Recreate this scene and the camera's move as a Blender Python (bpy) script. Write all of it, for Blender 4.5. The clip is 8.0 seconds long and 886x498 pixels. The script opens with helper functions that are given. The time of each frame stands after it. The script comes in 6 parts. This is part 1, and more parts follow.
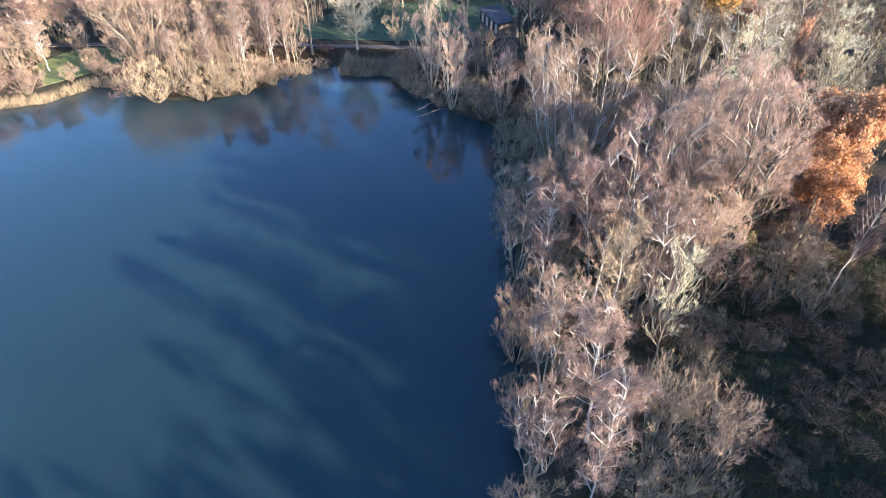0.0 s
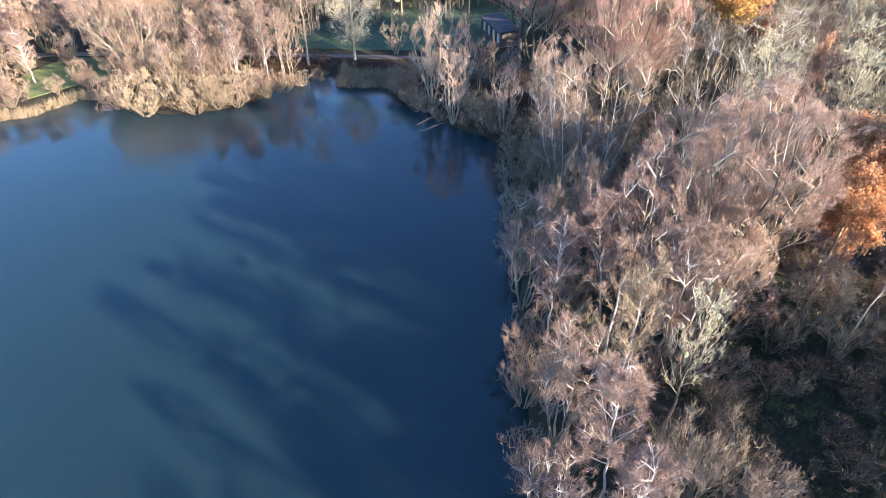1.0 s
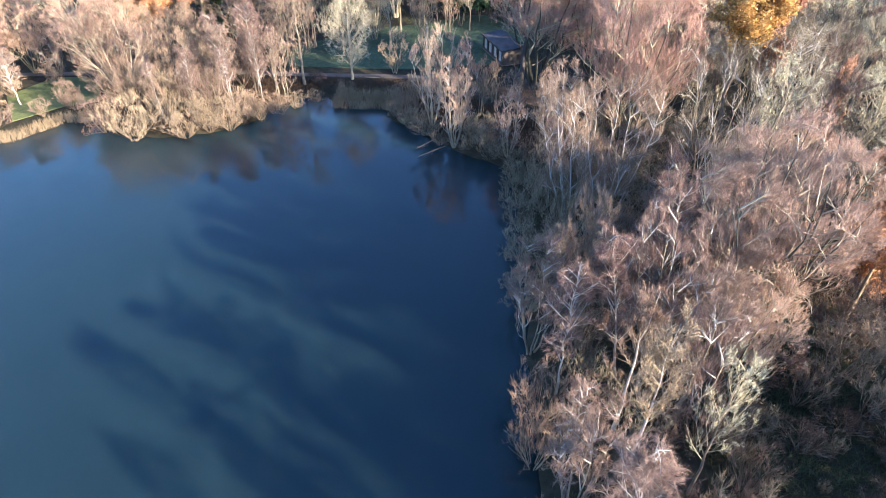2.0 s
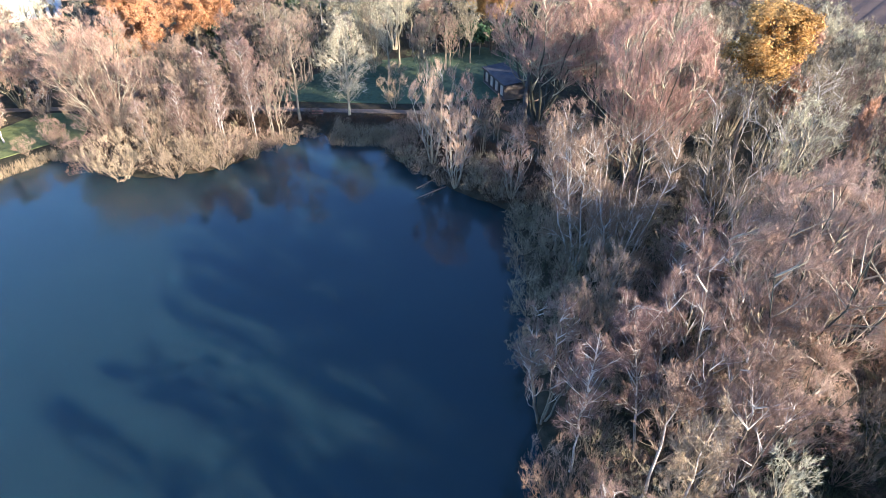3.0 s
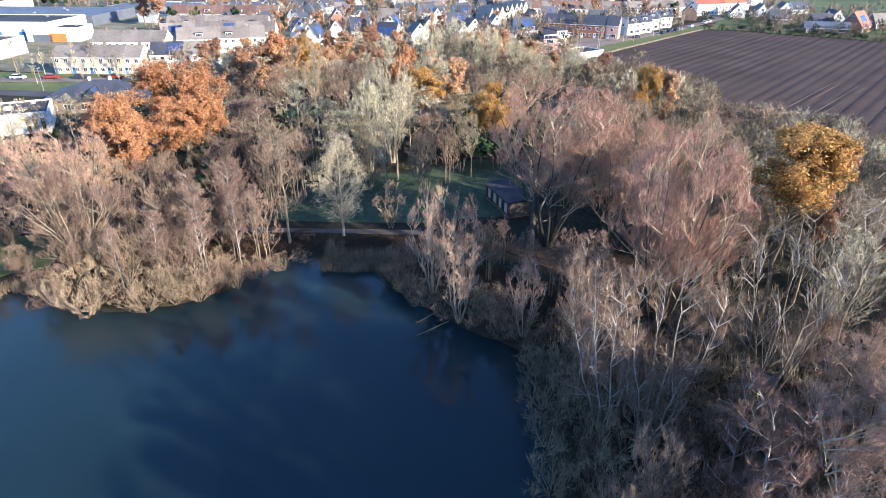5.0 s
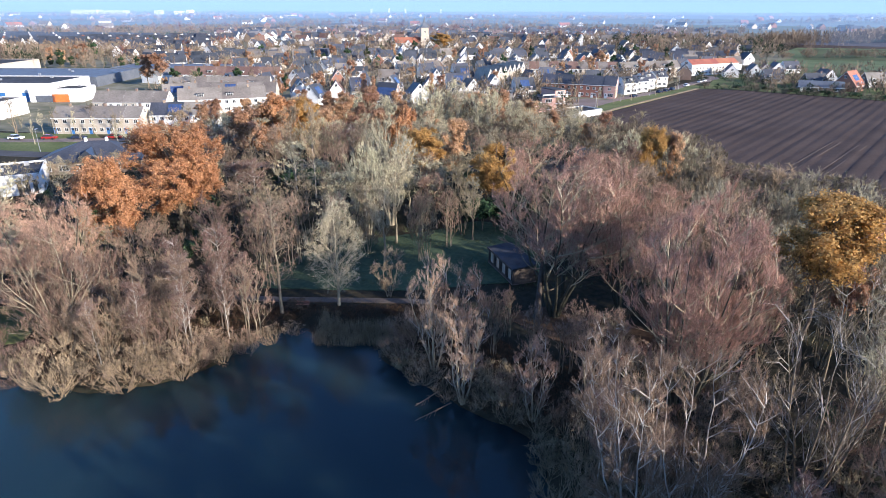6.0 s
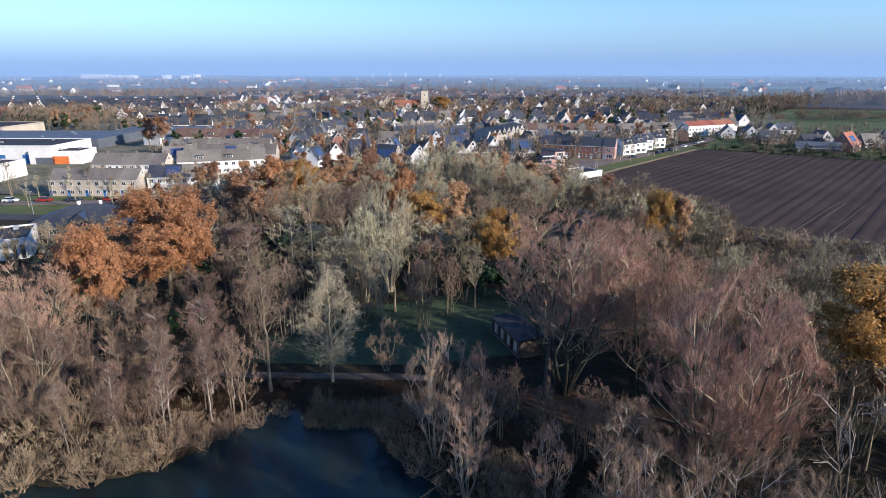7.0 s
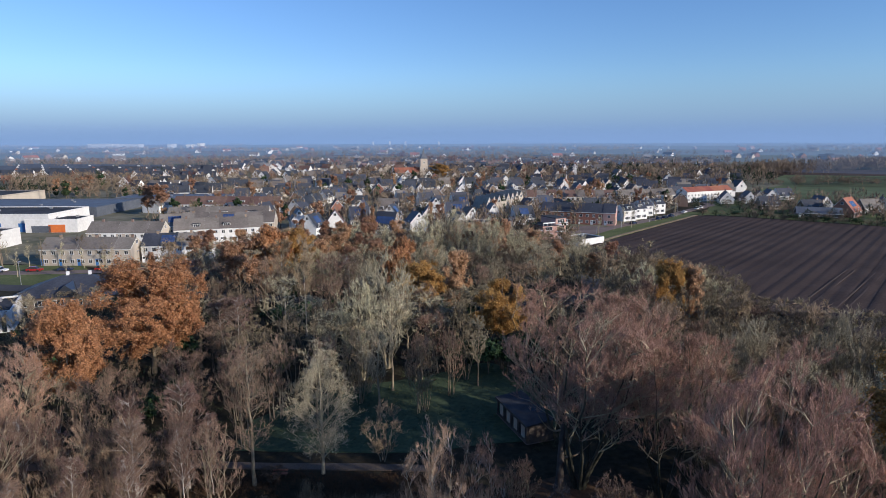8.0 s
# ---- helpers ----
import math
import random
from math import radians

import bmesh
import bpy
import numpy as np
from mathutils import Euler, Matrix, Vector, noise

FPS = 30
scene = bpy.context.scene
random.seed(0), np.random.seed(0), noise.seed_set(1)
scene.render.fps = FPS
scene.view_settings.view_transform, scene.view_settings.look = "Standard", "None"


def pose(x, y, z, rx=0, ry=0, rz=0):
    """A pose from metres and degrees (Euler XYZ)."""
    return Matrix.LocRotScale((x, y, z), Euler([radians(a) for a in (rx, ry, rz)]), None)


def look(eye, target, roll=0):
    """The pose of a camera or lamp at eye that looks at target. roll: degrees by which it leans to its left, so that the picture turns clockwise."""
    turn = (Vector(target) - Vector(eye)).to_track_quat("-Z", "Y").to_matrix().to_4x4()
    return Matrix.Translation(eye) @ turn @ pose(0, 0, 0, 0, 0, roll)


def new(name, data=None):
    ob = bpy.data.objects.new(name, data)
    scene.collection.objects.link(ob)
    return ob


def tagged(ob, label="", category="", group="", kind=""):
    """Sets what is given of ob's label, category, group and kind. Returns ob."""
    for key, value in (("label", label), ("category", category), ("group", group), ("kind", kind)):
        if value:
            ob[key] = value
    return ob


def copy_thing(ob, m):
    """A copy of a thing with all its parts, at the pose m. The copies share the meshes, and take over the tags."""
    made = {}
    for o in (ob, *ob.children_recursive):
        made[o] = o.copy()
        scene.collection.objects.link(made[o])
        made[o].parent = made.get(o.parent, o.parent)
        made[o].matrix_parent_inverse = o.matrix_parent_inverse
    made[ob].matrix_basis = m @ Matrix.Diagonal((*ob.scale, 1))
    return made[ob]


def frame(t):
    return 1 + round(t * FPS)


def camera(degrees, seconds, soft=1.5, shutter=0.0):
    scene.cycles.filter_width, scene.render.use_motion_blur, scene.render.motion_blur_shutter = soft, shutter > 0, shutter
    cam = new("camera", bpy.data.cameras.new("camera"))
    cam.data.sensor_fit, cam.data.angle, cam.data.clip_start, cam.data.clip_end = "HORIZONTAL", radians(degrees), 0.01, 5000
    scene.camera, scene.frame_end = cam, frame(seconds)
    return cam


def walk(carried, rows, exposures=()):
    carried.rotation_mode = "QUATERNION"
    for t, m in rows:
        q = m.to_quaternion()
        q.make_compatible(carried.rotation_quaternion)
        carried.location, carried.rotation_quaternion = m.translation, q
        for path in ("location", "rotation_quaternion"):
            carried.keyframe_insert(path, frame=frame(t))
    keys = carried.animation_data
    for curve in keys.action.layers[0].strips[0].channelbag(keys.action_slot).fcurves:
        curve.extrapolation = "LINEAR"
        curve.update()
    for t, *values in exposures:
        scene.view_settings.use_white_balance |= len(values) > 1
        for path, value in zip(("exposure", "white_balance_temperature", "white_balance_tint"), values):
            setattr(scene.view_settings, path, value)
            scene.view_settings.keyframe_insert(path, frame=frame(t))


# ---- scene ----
cam = camera(73.1, 8.0, soft=0.8)
PATH = [
    (0, (0.883, 0.959, 40.264), (0.85, 2.516, 39.009), 0.5),
    (0.5, (0.737, 3.138, 40.235), (0.705, 4.695, 38.981), 0.55),
    (1, (0.553, 5.518, 40.231), (0.522, 7.076, 38.978), 0.55),
    (1.5, (0.397, 7.779, 40.238), (0.367, 9.343, 38.992), 0.5),
    (1.7, (0.334, 8.744, 40.238), (0.304, 10.311, 38.996), 0.5),
    (3, (-0.19, 15.255, 40.224), (-0.216, 16.874, 39.049), 0.5),
    (3.5, (-0.368, 17.709, 40.278), (-0.393, 19.359, 39.148), 0.45),
    (4, (-0.544, 20.313, 40.338), (-0.569, 22.007, 39.276), 0.35),
    (4.5, (-0.734, 22.713, 40.357), (-0.758, 24.45, 39.366), 0.3),
    (6, (-1.282, 30.273, 40.436), (-1.304, 32.126, 39.682), 0.1),
    (6.5, (-1.455, 32.662, 40.466), (-1.475, 34.546, 39.795), 0.1),
    (7, (-1.562, 35.279, 40.462), (-1.583, 37.195, 39.889), 0.0),
    (7.5, (-1.653, 37.724, 40.463), (-1.673, 39.666, 39.986), -0.1),
    (8, (-1.825, 40.308, 40.498), (-1.844, 42.274, 40.135), -0.2),
]
EXPOSURES = [(0.0, 2.42, 6550, 10), (1.5, 2.38, 6550, 10), (3.0, 2.19, 6400, 10), (4.5, 1.76, 6300, 10), (6.0, 1.13, 6200, 10), (7.0, 0.48, 6200, 10), (8.0, 0.0, 6200, 10)]
walk(cam, [(t, look(eye, target, roll)) for t, eye, target, roll in PATH], EXPOSURES)

# ---------------------------------------------------------------- light
SUN_AZ, SUN_EL = 122.0, 17.5
world = bpy.data.worlds.new("winter_sky")
world.use_nodes = True
scene.world = world
wn = world.node_tree
sky = wn.nodes.new("ShaderNodeTexSky")
sky.sky_type = "NISHITA"
sky.sun_disc = False
sky.sun_elevation, sky.sun_rotation = radians(SUN_EL), radians(SUN_AZ)
sky.air_density, sky.dust_density, sky.ozone_density = 1.0, 0.3, 4.0
cool = wn.nodes.new("ShaderNodeMix")
cool.data_type, cool.blend_type = "RGBA", "MULTIPLY"
cool.inputs["Factor"].default_value = 1.0
cool.inputs["B"].default_value = (0.90, 0.995, 1.2, 1)
wn.links.new(sky.outputs[0], cool.inputs["A"])
wn.links.new(cool.outputs["Result"], wn.nodes["Background"].inputs[0])
wn.nodes["Background"].inputs[1].default_value = 0.132
sun_data = bpy.data.lights.new("sun", "SUN")
sun_data.energy, sun_data.angle, sun_data.color = 5.0, radians(0.6), (1.0, 0.87, 0.73)
sun = new("sun", sun_data)
sun_way = Vector((math.sin(radians(SUN_AZ)) * math.cos(radians(SUN_EL)), math.cos(radians(SUN_AZ)) * math.cos(radians(SUN_EL)), math.sin(radians(SUN_EL))))
sun.matrix_world = look(sun_way * 200, (0, 0, 0))

# ---------------------------------------------------------------- materials


def material(name, dark, light, rough=0.85, fine=3.0, coarse=0.15, vary=0.0, bump=0.0, metallic=0.0, spec=0.5, stretch=(1, 1, 1), island=0.0, thin=0.0):
    """Two scales of noise between a dark and a light tone; vary: how far single objects differ in brightness."""
    m = bpy.data.materials.new(name)
    m.use_nodes = True
    n, l = m.node_tree.nodes, m.node_tree.links
    b = n["Principled BSDF"]
    pos = n.new("ShaderNodeNewGeometry")
    mp = n.new("ShaderNodeMapping")
    mp.inputs["Scale"].default_value = stretch
    l.new(pos.outputs["Position"], mp.inputs["Vector"])
    a, c = n.new("ShaderNodeTexNoise"), n.new("ShaderNodeTexNoise")
    a.inputs["Scale"].default_value, c.inputs["Scale"].default_value = fine, coarse
    a.inputs["Detail"].default_value, c.inputs["Detail"].default_value = 3, 2
    for t in (a, c):
        l.new(mp.outputs[0], t.inputs["Vector"])
    add = n.new("ShaderNodeMath")
    add.operation = "ADD"
    l.new(a.outputs["Fac"], add.inputs[0])
    l.new(c.outputs["Fac"], add.inputs[1])
    ramp = n.new("ShaderNodeMapRange")
    ramp.inputs["From Min"].default_value, ramp.inputs["From Max"].default_value = 0.65, 1.35
    l.new(add.outputs[0], ramp.inputs["Value"])
    mix = n.new("ShaderNodeMix")
    mix.data_type = "RGBA"
    mix.inputs["A"].default_value, mix.inputs["B"].default_value = (*dark, 1), (*light, 1)
    l.new(ramp.outputs[0], mix.inputs["Factor"])
    out = mix.outputs["Result"]
    if vary:
        info, hsv, mr, mh = n.new("ShaderNodeObjectInfo"), n.new("ShaderNodeHueSaturation"), n.new("ShaderNodeMapRange"), n.new("ShaderNodeMapRange")
        mr.inputs["To Min"].default_value, mr.inputs["To Max"].default_value = 1 - vary, 1 + vary
        mh.inputs["To Min"].default_value, mh.inputs["To Max"].default_value = 0.5 - 0.06 * vary, 0.5 + 0.06 * vary
        l.new(info.outputs["Random"], mr.inputs["Value"])
        l.new(info.outputs["Random"], mh.inputs["Value"])
        l.new(mr.outputs[0], hsv.inputs["Value"])
        l.new(mh.outputs[0], hsv.inputs["Hue"])
        l.new(out, hsv.inputs["Color"])
        out = hsv.outputs[0]
    if island:
        hs, mi = n.new("ShaderNodeHueSaturation"), n.new("ShaderNodeMapRange")
        mi.inputs["To Min"].default_value, mi.inputs["To Max"].default_value = 1 - island, 1 + island
        l.new(pos.outputs["Random Per Island"], mi.inputs["Value"])
        l.new(mi.outputs[0], hs.inputs["Value"])
        l.new(out, hs.inputs["Color"])
        out = hs.outputs[0]
    l.new(out, b.inputs["Base Color"])
    b.inputs["Roughness"].default_value, b.inputs["Metallic"].default_value, b.inputs["Specular IOR Level"].default_value = rough, metallic, spec
    if bump:
        bm_ = n.new("ShaderNodeBump")
        bm_.inputs["Strength"].default_value, bm_.inputs["Distance"].default_value = min(1.0, bump), 0.3
        l.new(add.outputs[0], bm_.inputs["Height"])
        l.new(bm_.outputs[0], b.inputs["Normal"])
    if thin:  # leaves let some light through
        tr, ms = n.new("ShaderNodeBsdfTranslucent"), n.new("ShaderNodeMixShader")
        ms.inputs[0].default_value = thin
        l.new(out, tr.inputs["Color"])
        l.new(b.outputs[0], ms.inputs[1])
        l.new(tr.outputs[0], ms.inputs[2])
        l.new(ms.outputs[0], n["Material Output"].inputs[0])
    return m


M = {
    "ground": material("woodland_floor", (0.018, 0.02, 0.013), (0.058, 0.048, 0.032), 0.95, 1.1, 0.09, bump=0.6, spec=0.1),
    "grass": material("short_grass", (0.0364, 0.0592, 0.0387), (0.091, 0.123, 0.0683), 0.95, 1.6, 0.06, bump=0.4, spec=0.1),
    "meadow": material("far_meadow", (0.06, 0.076, 0.038), (0.12, 0.14, 0.07), 0.95, 0.05, 0.01, vary=0.3, spec=0.1),
    "soil": material("ploughed_soil", (0.045, 0.032, 0.028), (0.085, 0.062, 0.053), 0.95, 1.5, 0.05, bump=0.5, spec=0.1),
    "litter": material("leaf_litter", (0.048, 0.029, 0.018), (0.12, 0.076, 0.048), 0.95, 2.0, 0.2, bump=0.3, spec=0.1),
    "track": material("pressed_soil", (0.07, 0.054, 0.047), (0.105, 0.08, 0.07), 0.95, 2.0, 0.2, spec=0.1),
    "path": material("gravel_path", (0.09, 0.074, 0.063), (0.155, 0.128, 0.107), 0.95, 4.0, 0.3, bump=0.2, spec=0.1),
    "asphalt": material("asphalt", (0.045, 0.045, 0.05), (0.085, 0.085, 0.09), 0.9, 2.0, 0.1, spec=0.2),
    "paving": material("brick_paving", (0.14, 0.11, 0.095), (0.25, 0.20, 0.18), 0.9, 2.0, 0.15, spec=0.2),
    "garden": material("garden_ground", (0.1, 0.105, 0.062), (0.25, 0.23, 0.17), 0.95, 0.22, 0.05, spec=0.1),
    "reed": material("dry_reed", (0.17, 0.125, 0.08), (0.36, 0.28, 0.18), 0.9, 2.0, 0.3, spec=0.1),
    "bramble": material("bramble_leaves", (0.026, 0.04, 0.02), (0.09, 0.105, 0.05), 0.8, 1.0, 0.12, spec=0.2),
    # bark
    "bark_birch": material("birch_bark", (0.27, 0.239, 0.198), (0.54, 0.486, 0.423), 0.8, 4.0, 0.8, vary=0.1, stretch=(1, 1, 3)),
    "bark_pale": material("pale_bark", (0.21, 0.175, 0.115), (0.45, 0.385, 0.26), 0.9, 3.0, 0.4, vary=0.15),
    "bark_brown": material("brown_bark", (0.122, 0.09, 0.061), (0.275, 0.21, 0.139), 0.9, 3.0, 0.4, vary=0.2),
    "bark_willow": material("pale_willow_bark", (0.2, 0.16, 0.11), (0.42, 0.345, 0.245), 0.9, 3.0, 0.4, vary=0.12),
    # mossy bark, darkened further with the shade under the crowns put in
    "bark_moss_shade": material("shaded_mossy_bark", (0.03, 0.034, 0.022), (0.085, 0.078, 0.056), 0.95, 3.0, 0.4, vary=0.2),
    "bark_grey": material("grey_bark", (0.122, 0.1, 0.07), (0.275, 0.225, 0.157), 0.9, 3.0, 0.4, vary=0.2),
    # twigs
    "twig_pink": material("pink_brown_twigs", (0.249, 0.158, 0.11), (0.487, 0.335, 0.242), 0.85, 0.7, 0.12, vary=0.22, spec=0.2, island=0.6),
    "twig_tan": material("tan_twigs", (0.172, 0.117, 0.0781), (0.344, 0.244, 0.169), 0.85, 0.7, 0.12, vary=0.32, spec=0.2, island=0.6),
    "twig_pale": material("pale_lichen_twigs", (0.296, 0.262, 0.172), (0.53, 0.479, 0.326), 0.85, 0.7, 0.12, vary=0.22, spec=0.2, island=0.6),
    "twig_purple": material("purple_brown_twigs", (0.151, 0.1, 0.075), (0.304, 0.207, 0.155), 0.85, 0.7, 0.12, vary=0.2, spec=0.2, island=0.6),
    "twig_grey": material("grey_olive_twigs", (0.141, 0.114, 0.074), (0.286, 0.235, 0.155), 0.85, 0.7, 0.12, vary=0.2, spec=0.2, island=0.6),
    # leaves
    "leaf_oak": material("russet_oak_leaves", (0.33, 0.155, 0.075), (0.57, 0.31, 0.16), 0.75, 0.9, 0.2, vary=0.06, spec=0.2, island=0.45, thin=0.35),
    "leaf_gold": material("golden_leaves", (0.35, 0.2, 0.065), (0.58, 0.36, 0.125), 0.75, 0.9, 0.2, vary=0.06, spec=0.2, island=0.45, thin=0.35),
    "leaf_rust": material("rusty_pink_leaves", (0.33, 0.19, 0.115), (0.52, 0.32, 0.2), 0.8, 0.9, 0.2, vary=0.2, spec=0.2, island=0.45, thin=0.35),
    "leaf_green": material("evergreen_leaves", (0.015, 0.035, 0.016), (0.05, 0.085, 0.03), 0.7, 0.9, 0.2, vary=0.25, spec=0.3, island=0.6),
    "far_rust": material("far_russet_wood", (0.13, 0.06, 0.04), (0.23, 0.115, 0.075), 0.95, 0.05, 0.006, vary=0.3, spec=0.1),
    "far_green": material("far_conifers", (0.018, 0.032, 0.020), (0.05, 0.07, 0.04), 0.95, 0.05, 0.006, vary=0.3, spec=0.1),
    "twig_dark": material("dark_bramble_stems", (0.076, 0.056, 0.04), (0.173, 0.13, 0.087), 0.85, 0.7, 0.12, vary=0.35, spec=0.2, island=0.6),
    "plain": material("open_farmland", (0.07, 0.078, 0.045), (0.14, 0.145, 0.085), 0.95, 0.02, 0.004, spec=0.1),
    # paler copy of the lawn grass, with sunlight put into its colour
    "sunny_grass": material("sunlit_grass", (0.0715, 0.0975, 0.039), (0.163, 0.176, 0.0754), 0.95, 1.2, 0.15, bump=0.4, spec=0.1),
    "twig_birch": material("mauve_brown_birch_twigs", (0.149, 0.0972, 0.0756), (0.301, 0.198, 0.152), 0.85, 0.7, 0.12, vary=0.2, spec=0.2, island=0.6),
    "twig_red": material("red_brown_willow_twigs", (0.262, 0.155, 0.11), (0.507, 0.319, 0.235), 0.85, 0.7, 0.12, vary=0.15, spec=0.2, island=0.6),
    "twig_far": material("far_wood", (0.147, 0.112, 0.0803), (0.268, 0.207, 0.15), 0.95, 0.05, 0.006, vary=0.3, spec=0.1),
    # buildings
    "white": material("white_plaster", (0.6, 0.59, 0.56), (0.78, 0.77, 0.74), 0.85, 1.0, 0.15, vary=0.05),
    "cream": material("cream_brick", (0.38, 0.33, 0.27), (0.52, 0.46, 0.38), 0.9, 3.0, 0.2, vary=0.1),
    "brick": material("red_brick", (0.20, 0.085, 0.06), (0.34, 0.16, 0.115), 0.9, 4.0, 0.3, vary=0.2),
    "brick_brown": material("brown_brick", (0.17, 0.12, 0.09), (0.30, 0.22, 0.17), 0.9, 4.0, 0.3, vary=0.25),
    "pinkwall": material("pink_brick", (0.42, 0.24, 0.20), (0.55, 0.34, 0.29), 0.9, 4.0, 0.3, vary=0.1),
    "tile_dark": material("dark_roof_tiles", (0.024, 0.028, 0.037), (0.062, 0.069, 0.086), 0.6, 2.0, 0.2, vary=0.3, bump=0.2),
    "tile_grey": material("grey_brown_roof_tiles", (0.109, 0.0957, 0.0841), (0.215, 0.189, 0.167), 0.85, 2.0, 0.2, vary=0.2, bump=0.2),
    "tile_brown": material("brown_roof_tiles", (0.1, 0.0562, 0.045), (0.188, 0.112, 0.09), 0.85, 2.0, 0.2, vary=0.2, bump=0.2),
    "tile_red": material("red_roof_tiles", (0.22, 0.07, 0.045), (0.34, 0.12, 0.075), 0.8, 2.0, 0.2, vary=0.2, bump=0.2),
    "roof_pale": material("pale_zinc_roof", (0.17, 0.155, 0.135), (0.27, 0.25, 0.22), 0.75, 1.0, 0.2, vary=0.15),
    "felt": material("roofing_felt", (0.03, 0.032, 0.038), (0.07, 0.074, 0.082), 0.95, 0.8, 0.08, vary=0.15, spec=0.15),
    "frame": material("white_window_frame", (0.70, 0.70, 0.68), (0.80, 0.80, 0.78), 0.5, 2.0, 0.5),
    "glass": material("window_glass", (0.02, 0.025, 0.03), (0.045, 0.05, 0.06), 0.08, 0.5, 0.1, spec=0.8),
    # blue cells, their base colour lightened to stand in for reflected sky
    "solar": material("solar_panel_glass", (0.035, 0.06, 0.14), (0.06, 0.1, 0.22), 0.15, 1.0, 0.2, spec=0.8),
    "door_blue": material("blue_paint", (0.03, 0.12, 0.32), (0.05, 0.18, 0.42), 0.5, 2.0, 0.5),
    "door_red": material("red_paint", (0.40, 0.03, 0.03), (0.55, 0.06, 0.05), 0.5, 2.0, 0.5),
    "orange": material("orange_cladding", (0.55, 0.13, 0.03), (0.70, 0.20, 0.05), 0.6, 1.0, 0.3),
    "timber": material("dark_timber", (0.05, 0.04, 0.035), (0.11, 0.09, 0.075), 0.9, 3.0, 0.5, bump=0.2),
    "stone": material("pale_stone", (0.38, 0.32, 0.25), (0.55, 0.48, 0.39), 0.9, 1.0, 0.15),
    "slate": material("slate", (0.07, 0.08, 0.10), (0.13, 0.145, 0.17), 0.6, 1.0, 0.2),
    "metal": material("galvanised_steel", (0.35, 0.36, 0.37), (0.5, 0.5, 0.5), 0.45, 3.0, 0.5, metallic=0.6),
    "car_white": material("white_car_paint", (0.75, 0.75, 0.75), (0.82, 0.82, 0.82), 0.25, 1.0, 0.2),
    "car_dark": material("dark_blue_car_paint", (0.015, 0.025, 0.06), (0.03, 0.05, 0.10), 0.25, 1.0, 0.2),
    "car_red": material("red_car_paint", (0.25, 0.02, 0.02), (0.35, 0.03, 0.03), 0.25, 1.0, 0.2),
    "rubber": material("tyre_rubber", (0.015, 0.015, 0.015), (0.03, 0.03, 0.03), 0.9, 3.0, 0.5),
}


def water_material():
    m = bpy.data.materials.new("pond_water")
    m.use_nodes = True
    n, l = m.node_tree.nodes, m.node_tree.links
    b = n["Principled BSDF"]
    pos, a, c, add, bump = n.new("ShaderNodeNewGeometry"), n.new("ShaderNodeTexNoise"), n.new("ShaderNodeTexNoise"), n.new("ShaderNodeMath"), n.new("ShaderNodeBump")
    a.inputs["Scale"].default_value, c.inputs["Scale"].default_value = 0.9, 0.12
    l.new(pos.outputs["Position"], a.inputs["Vector"])
    l.new(pos.outputs["Position"], c.inputs["Vector"])
    add.operation = "MULTIPLY"
    l.new(a.outputs["Fac"], add.inputs[0])
    l.new(c.outputs["Fac"], add.inputs[1])
    bump.inputs["Strength"].default_value, bump.inputs["Distance"].default_value = 0.03, 0.08
    l.new(add.outputs[0], bump.inputs["Height"])
    l.new(bump.outputs[0], b.inputs["Normal"])
    mix = n.new("ShaderNodeMix")
    mix.data_type = "RGBA"
    mix.inputs["A"].default_value, mix.inputs["B"].default_value = (0.009, 0.0245, 0.0315, 1), (0.0117, 0.029, 0.034, 1)
    l.new(c.outputs["Fac"], mix.inputs["Factor"])
    l.new(mix.outputs["Result"], b.inputs["Base Color"])
    b.inputs["Roughness"].default_value, b.inputs["IOR"].default_value = 0.06, 1.33
    b.inputs["Subsurface Weight"].default_value, b.inputs["Subsurface Scale"].default_value = 1.0, 3.6  # turbid water scatters the light sideways
    b.inputs["Subsurface Radius"].default_value = (1.5, 2.9, 3.3)
    return m


M["water"] = water_material()

# ---------------------------------------------------------------- mesh helpers


def mesh_of(name, verts, faces, mats, index=None, smooth=False):
    me = bpy.data.meshes.new(name)
    me.from_pydata([tuple(v) for v in verts], [], [tuple(f) for f in faces])
    for m in mats:
        me.materials.append(M[m])
    if index is not None:
        me.polygons.foreach_set("material_index", list(index))
    if smooth:
        me.polygons.foreach_set("use_smooth", [True] * len(me.polygons))
    me.update()
    return me


def fast_mesh(name, verts, faces, mat, smooth=False):
    """verts (n, 3) and faces (m, 3 or 4) as arrays."""
    me = bpy.data.meshes.new(name)
    k = faces.shape[1]
    me.vertices.add(len(verts))
    me.vertices.foreach_set("co", np.asarray(verts, dtype=np.float32).ravel())
    me.loops.add(faces.size)
    me.loops.foreach_set("vertex_index", faces.astype(np.int32).ravel())
    me.polygons.add(len(faces))
    me.polygons.foreach_set("loop_start", np.arange(0, faces.size, k, dtype=np.int32))
    if smooth:
        me.polygons.foreach_set("use_smooth", np.ones(len(faces), dtype=bool))
    me.materials.append(M[mat])
    me.update(calc_edges=True)
    me.validate()
    return me


def part(name, data, parent, label="", m=None):
    ob = new(name, data)
    ob.parent = parent
    if m is not None:
        ob.matrix_local = m
    return tagged(ob, label) if label else ob


